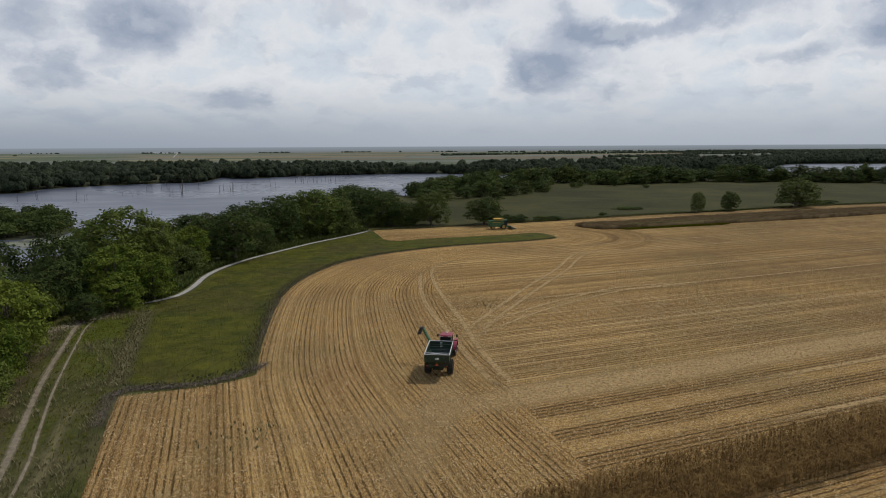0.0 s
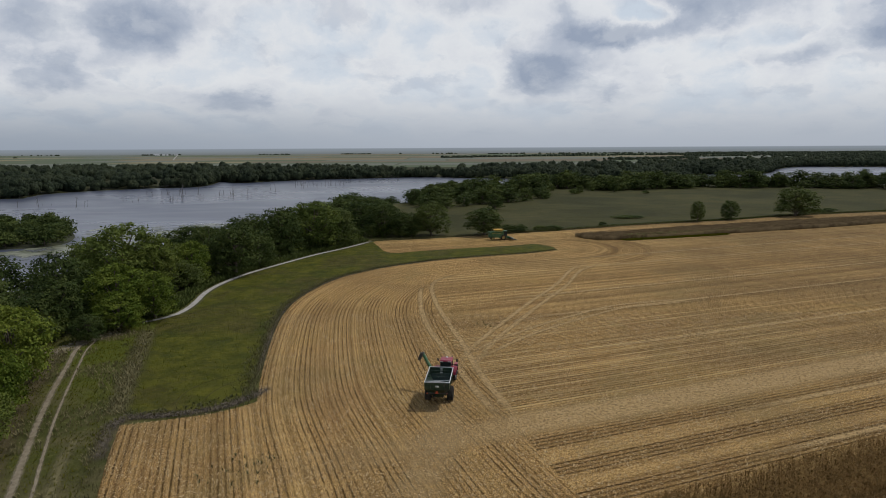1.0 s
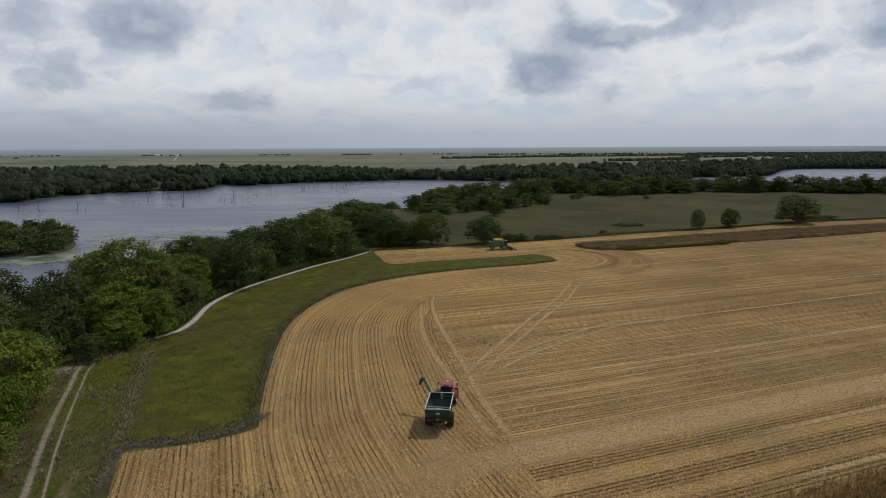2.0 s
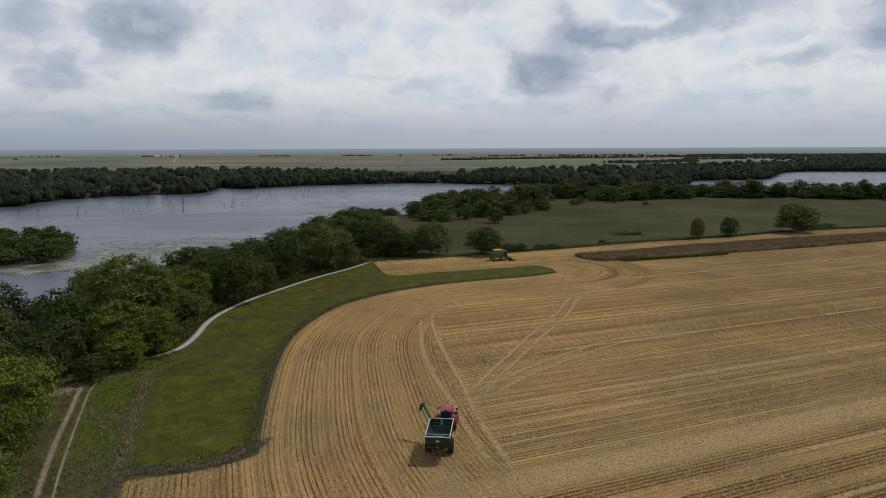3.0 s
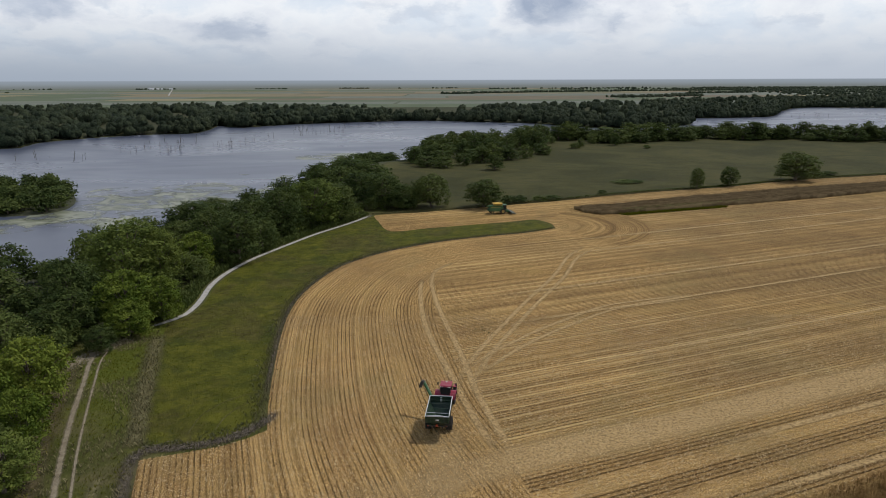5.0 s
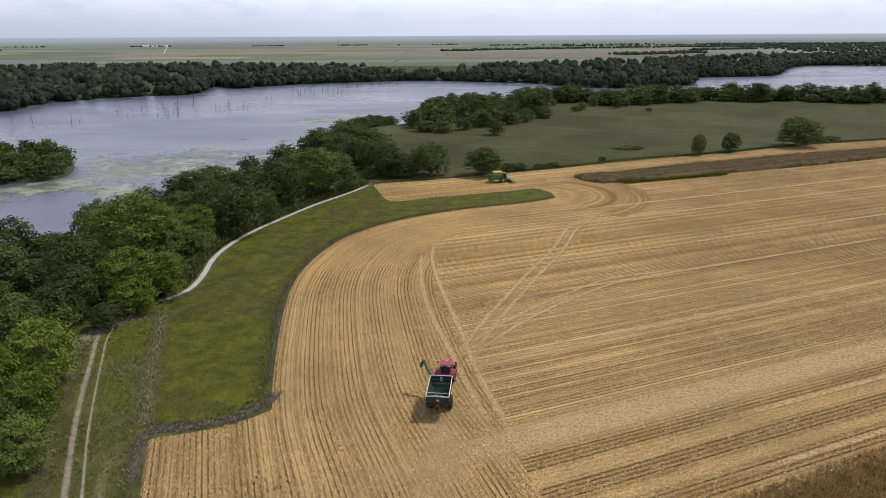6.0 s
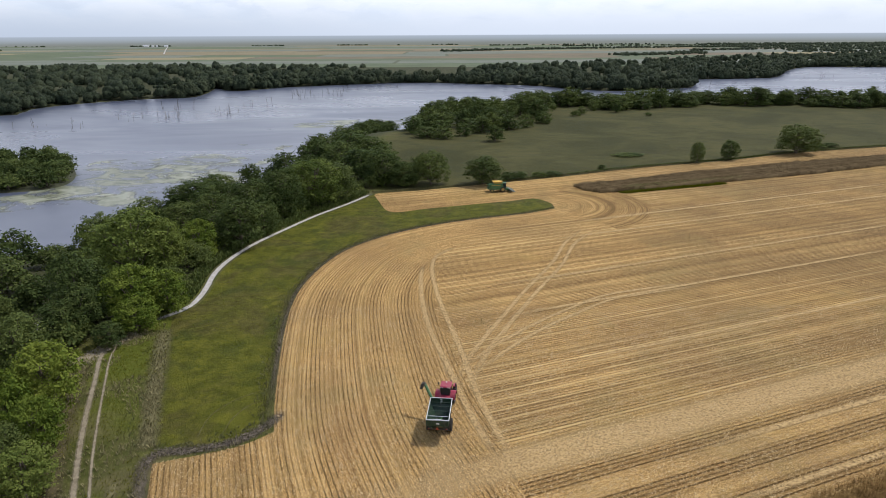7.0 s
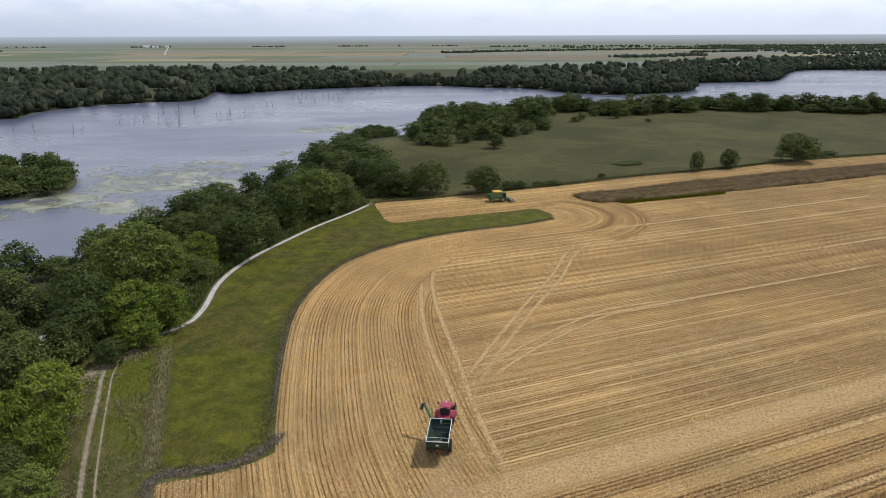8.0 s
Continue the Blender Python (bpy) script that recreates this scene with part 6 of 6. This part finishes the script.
    bm = bmesh.new()
    box(bm, (-0.95, 0.75, 0.95), (0.45, 0.5, 0.05), 0.01)
    box(bm, (-0.98, 0.75, 0.65), (0.45, 0.4, 0.05), 0.01)
    bar(bm, (-0.78, 0.55, 0.6), (-0.78, 0.55, 1.5), 0.02, 6)
    part("step", bm, BLACK, t)
    return tagged(t, "red tractor pulling the grain cart", "tractor")


def build_combine():
    """Faces +y."""
    c = new("combine_harvester")
    bm = bmesh.new()
    loft(bm, [[(-1.45, -3.6, 1.2), (1.45, -3.6, 1.2), (1.45, -3.6, 2.5), (1.3, -3.6, 2.75), (-1.3, -3.6, 2.75), (-1.45, -3.6, 2.5)],
              [(-1.5, -2.4, 1.0), (1.5, -2.4, 1.0), (1.5, -2.4, 2.9), (1.35, -2.4, 3.15), (-1.35, -2.4, 3.15), (-1.5, -2.4, 2.9)],
              [(-1.5, 1.3, 0.95), (1.5, 1.3, 0.95), (1.5, 1.3, 2.9), (1.35, 1.3, 3.15), (-1.35, 1.3, 3.15), (-1.5, 1.3, 2.9)]], True, True)
    part("body", bm, GREEN, c, "green body")
    for side in (-1, 1):
        for y0 in (-2.9, -1.4, 0.2):
            bm = bmesh.new()
            box(bm, (side * 1.52, y0 + 0.6, 2.0), (0.06, 1.35, 1.45), 0.04)
            part("side_panel", bm, GREEN, c)
        bm = bmesh.new()
        box(bm, (side * 1.54, -1.0, 2.62), (0.05, 4.2, 0.12), 0.01)
        part("stripe", bm, YELLOW, c, "yellow side stripe")
    bm = bmesh.new()
    outer = [rect(-1.2, 1.2, -1.8, 0.9, 3.1), rect(-1.65, 1.65, -2.3, 1.3, 3.95)]
    inner = [rect(-1.6, 1.6, -2.25, 1.25, 3.95), rect(-1.15, 1.15, -1.75, 0.85, 3.2)]
    loft(bm, outer + inner, True, True)
    tank = part("tank_extension", bm, YELLOW, c, "flared yellow grain tank extension")
    bm = bmesh.new()
    loft(bm, [rect(-1.45, 1.45, -2.1, 1.1, 3.68), rect(-0.7, 0.7, -1.2, 0.2, 4.0), rect(-0.1, 0.1, -0.6, -0.4, 4.15)], True, True)
    part("grain", bm, GRAIN, tank, "heap of yellow corn grain")
    bm = bmesh.new()
    box(bm, (0, 2.1, 2.35), (1.9, 1.5, 1.7), 0.14, 0.9)
    cab = part("cab", bm, GLASS, c, "dark glazed cab")
    bm = bmesh.new()
    box(bm, (0, 2.1, 3.3), (2.0, 1.7, 0.26), 0.1, 0.9)
    part("roof", bm, GREEN, cab, "green cab roof")
    bm = bmesh.new()
    box(bm, (0, 2.0, 1.42), (2.0, 1.5, 0.24), 0.05)
    part("platform", bm, GREEN, cab)
    bm = bmesh.new()
    loft(bm, [[(-0.75, 1.6, 0.95), (0.75, 1.6, 0.95), (0.75, 1.6, 1.75), (-0.75, 1.6, 1.75)], [(-0.8, 3.9, 0.35), (0.8, 3.9, 0.35), (0.8, 3.9, 1.05), (-0.8, 3.9, 1.05)]], True, True)
    part("feeder_house", bm, GREEN, c)
    bm = bmesh.new()
    loft(bm, [[(-3.1, 3.9, 0.3), (3.1, 3.9, 0.3), (3.1, 3.9, 1.15), (-3.1, 3.9, 1.15)], [(-3.1, 4.7, 0.25), (3.1, 4.7, 0.25), (3.1, 4.6, 0.7), (-3.1, 4.6, 0.7)]], True, True)
    head = part("corn_head", bm, HEAD, c, "wide dark corn head")
    for k in range(9):
        x = -3.04 + 0.76 * k
        bm = bmesh.new()
        bar(bm, (x, 4.5, 0.55), (x, 6.1, 0.2), 0.26, 8, 0.03)
        part("snout", bm, HEAD, head)
    for side in (-1, 1):
        wheel(c, side * 1.55, 1.3, 0.98, 0.8, YELLOW)
        wheel(c, side * 1.3, -2.7, 0.66, 0.5, YELLOW)
    bm = bmesh.new()
    bar(bm, (1.55, 0.8, 3.0), (1.75, -4.4, 3.25), 0.2, 12)
    bar(bm, (1.75, -4.4, 3.25), (1.78, -4.9, 3.0), 0.22, 12)
    bar(bm, (1.4, 0.8, 2.2), (1.5, 0.8, 3.1), 0.24, 12)
    part("unloading_auger", bm, GREEN, c, "green unloading auger folded along the body")
    bm = bmesh.new()
    box(bm, (0, -3.85, 1.5), (2.2, 0.6, 0.9), 0.08, 0.8)
    part("chopper", bm, GREEN, c)
    bm = bmesh.new()
    for x in (-1.2, -0.8):
        bar(bm, (x, 2.7, 0.5), (x, 2.2, 1.5), 0.03, 6)
    for k in range(4):
        bar(bm, (-1.2, 2.65 - 0.12 * k, 0.6 + 0.25 * k), (-0.8, 2.65 - 0.12 * k, 0.6 + 0.25 * k), 0.03, 6)
    part("ladder", bm, BLACK, c)
    return tagged(c, "green combine harvester with yellow grain tank cutting corn", "combine harvester")


cart = build_grain_cart()
cart.matrix_basis = pose(0.22, 83.6, 0.08, 0, 0, -5.5)
tractor = build_tractor()
tractor.matrix_basis = pose(1.25, 91.5, 0.08, 0, 0, -9)
combine = build_combine()
combine.matrix_basis = pose(21.8, 240.0, 0.02, 0, 0, -82)


def build_farmstead():
    """Sheds and houses far out on the plain."""
    wall = simple_material("white_boards", (0.62, 0.62, 0.60), (0.74, 0.74, 0.72), 0.3, 0.8, 0.0)
    roof = simple_material("grey_sheet_roof", (0.30, 0.31, 0.33), (0.42, 0.43, 0.45), 0.3, 0.6, 0.0)
    for x, y, w, l, h in ((-1960, 4500, 16, 30, 7), (-1925, 4520, 12, 14, 6), (-1985, 4560, 18, 40, 8), (-1880, 4480, 10, 12, 6), (-1840, 4530, 14, 24, 7)):
        z = WATER_Z + 3.1
        barn = new("farm_building")
        bm = bmesh.new()
        box(bm, (0, 0, h / 2), (l, w, h), 0.0)
        part("wall", bm, wall, barn)
        bm = bmesh.new()
        loft(bm, [[(-l / 2 - 0.5, -w / 2 - 0.5, h), (-l / 2 - 0.5, w / 2 + 0.5, h), (-l / 2 - 0.5, 0, h * 1.5)], [(l / 2 + 0.5, -w / 2 - 0.5, h), (l / 2 + 0.5, w / 2 + 0.5, h), (l / 2 + 0.5, 0, h * 1.5)]], True, True)
        part("roof", bm, roof, barn, "grey sheet metal roof")
        bm = bmesh.new()
        box(bm, (0, -w / 2 - 0.05, h * 0.3), (l * 0.18, 0.1, h * 0.6), 0.0)
        part("door", bm, roof, barn)
        barn.matrix_basis = pose(x, y, z, 0, 0, 12)
        tagged(barn, "white farm building with grey metal roof on the plain", "farm building", "buildings of the far farm")


build_farmstead()
for template in NEAR_TREES + BANK_TREES + BUSHES + MID_TREES:
    drop_template(template)
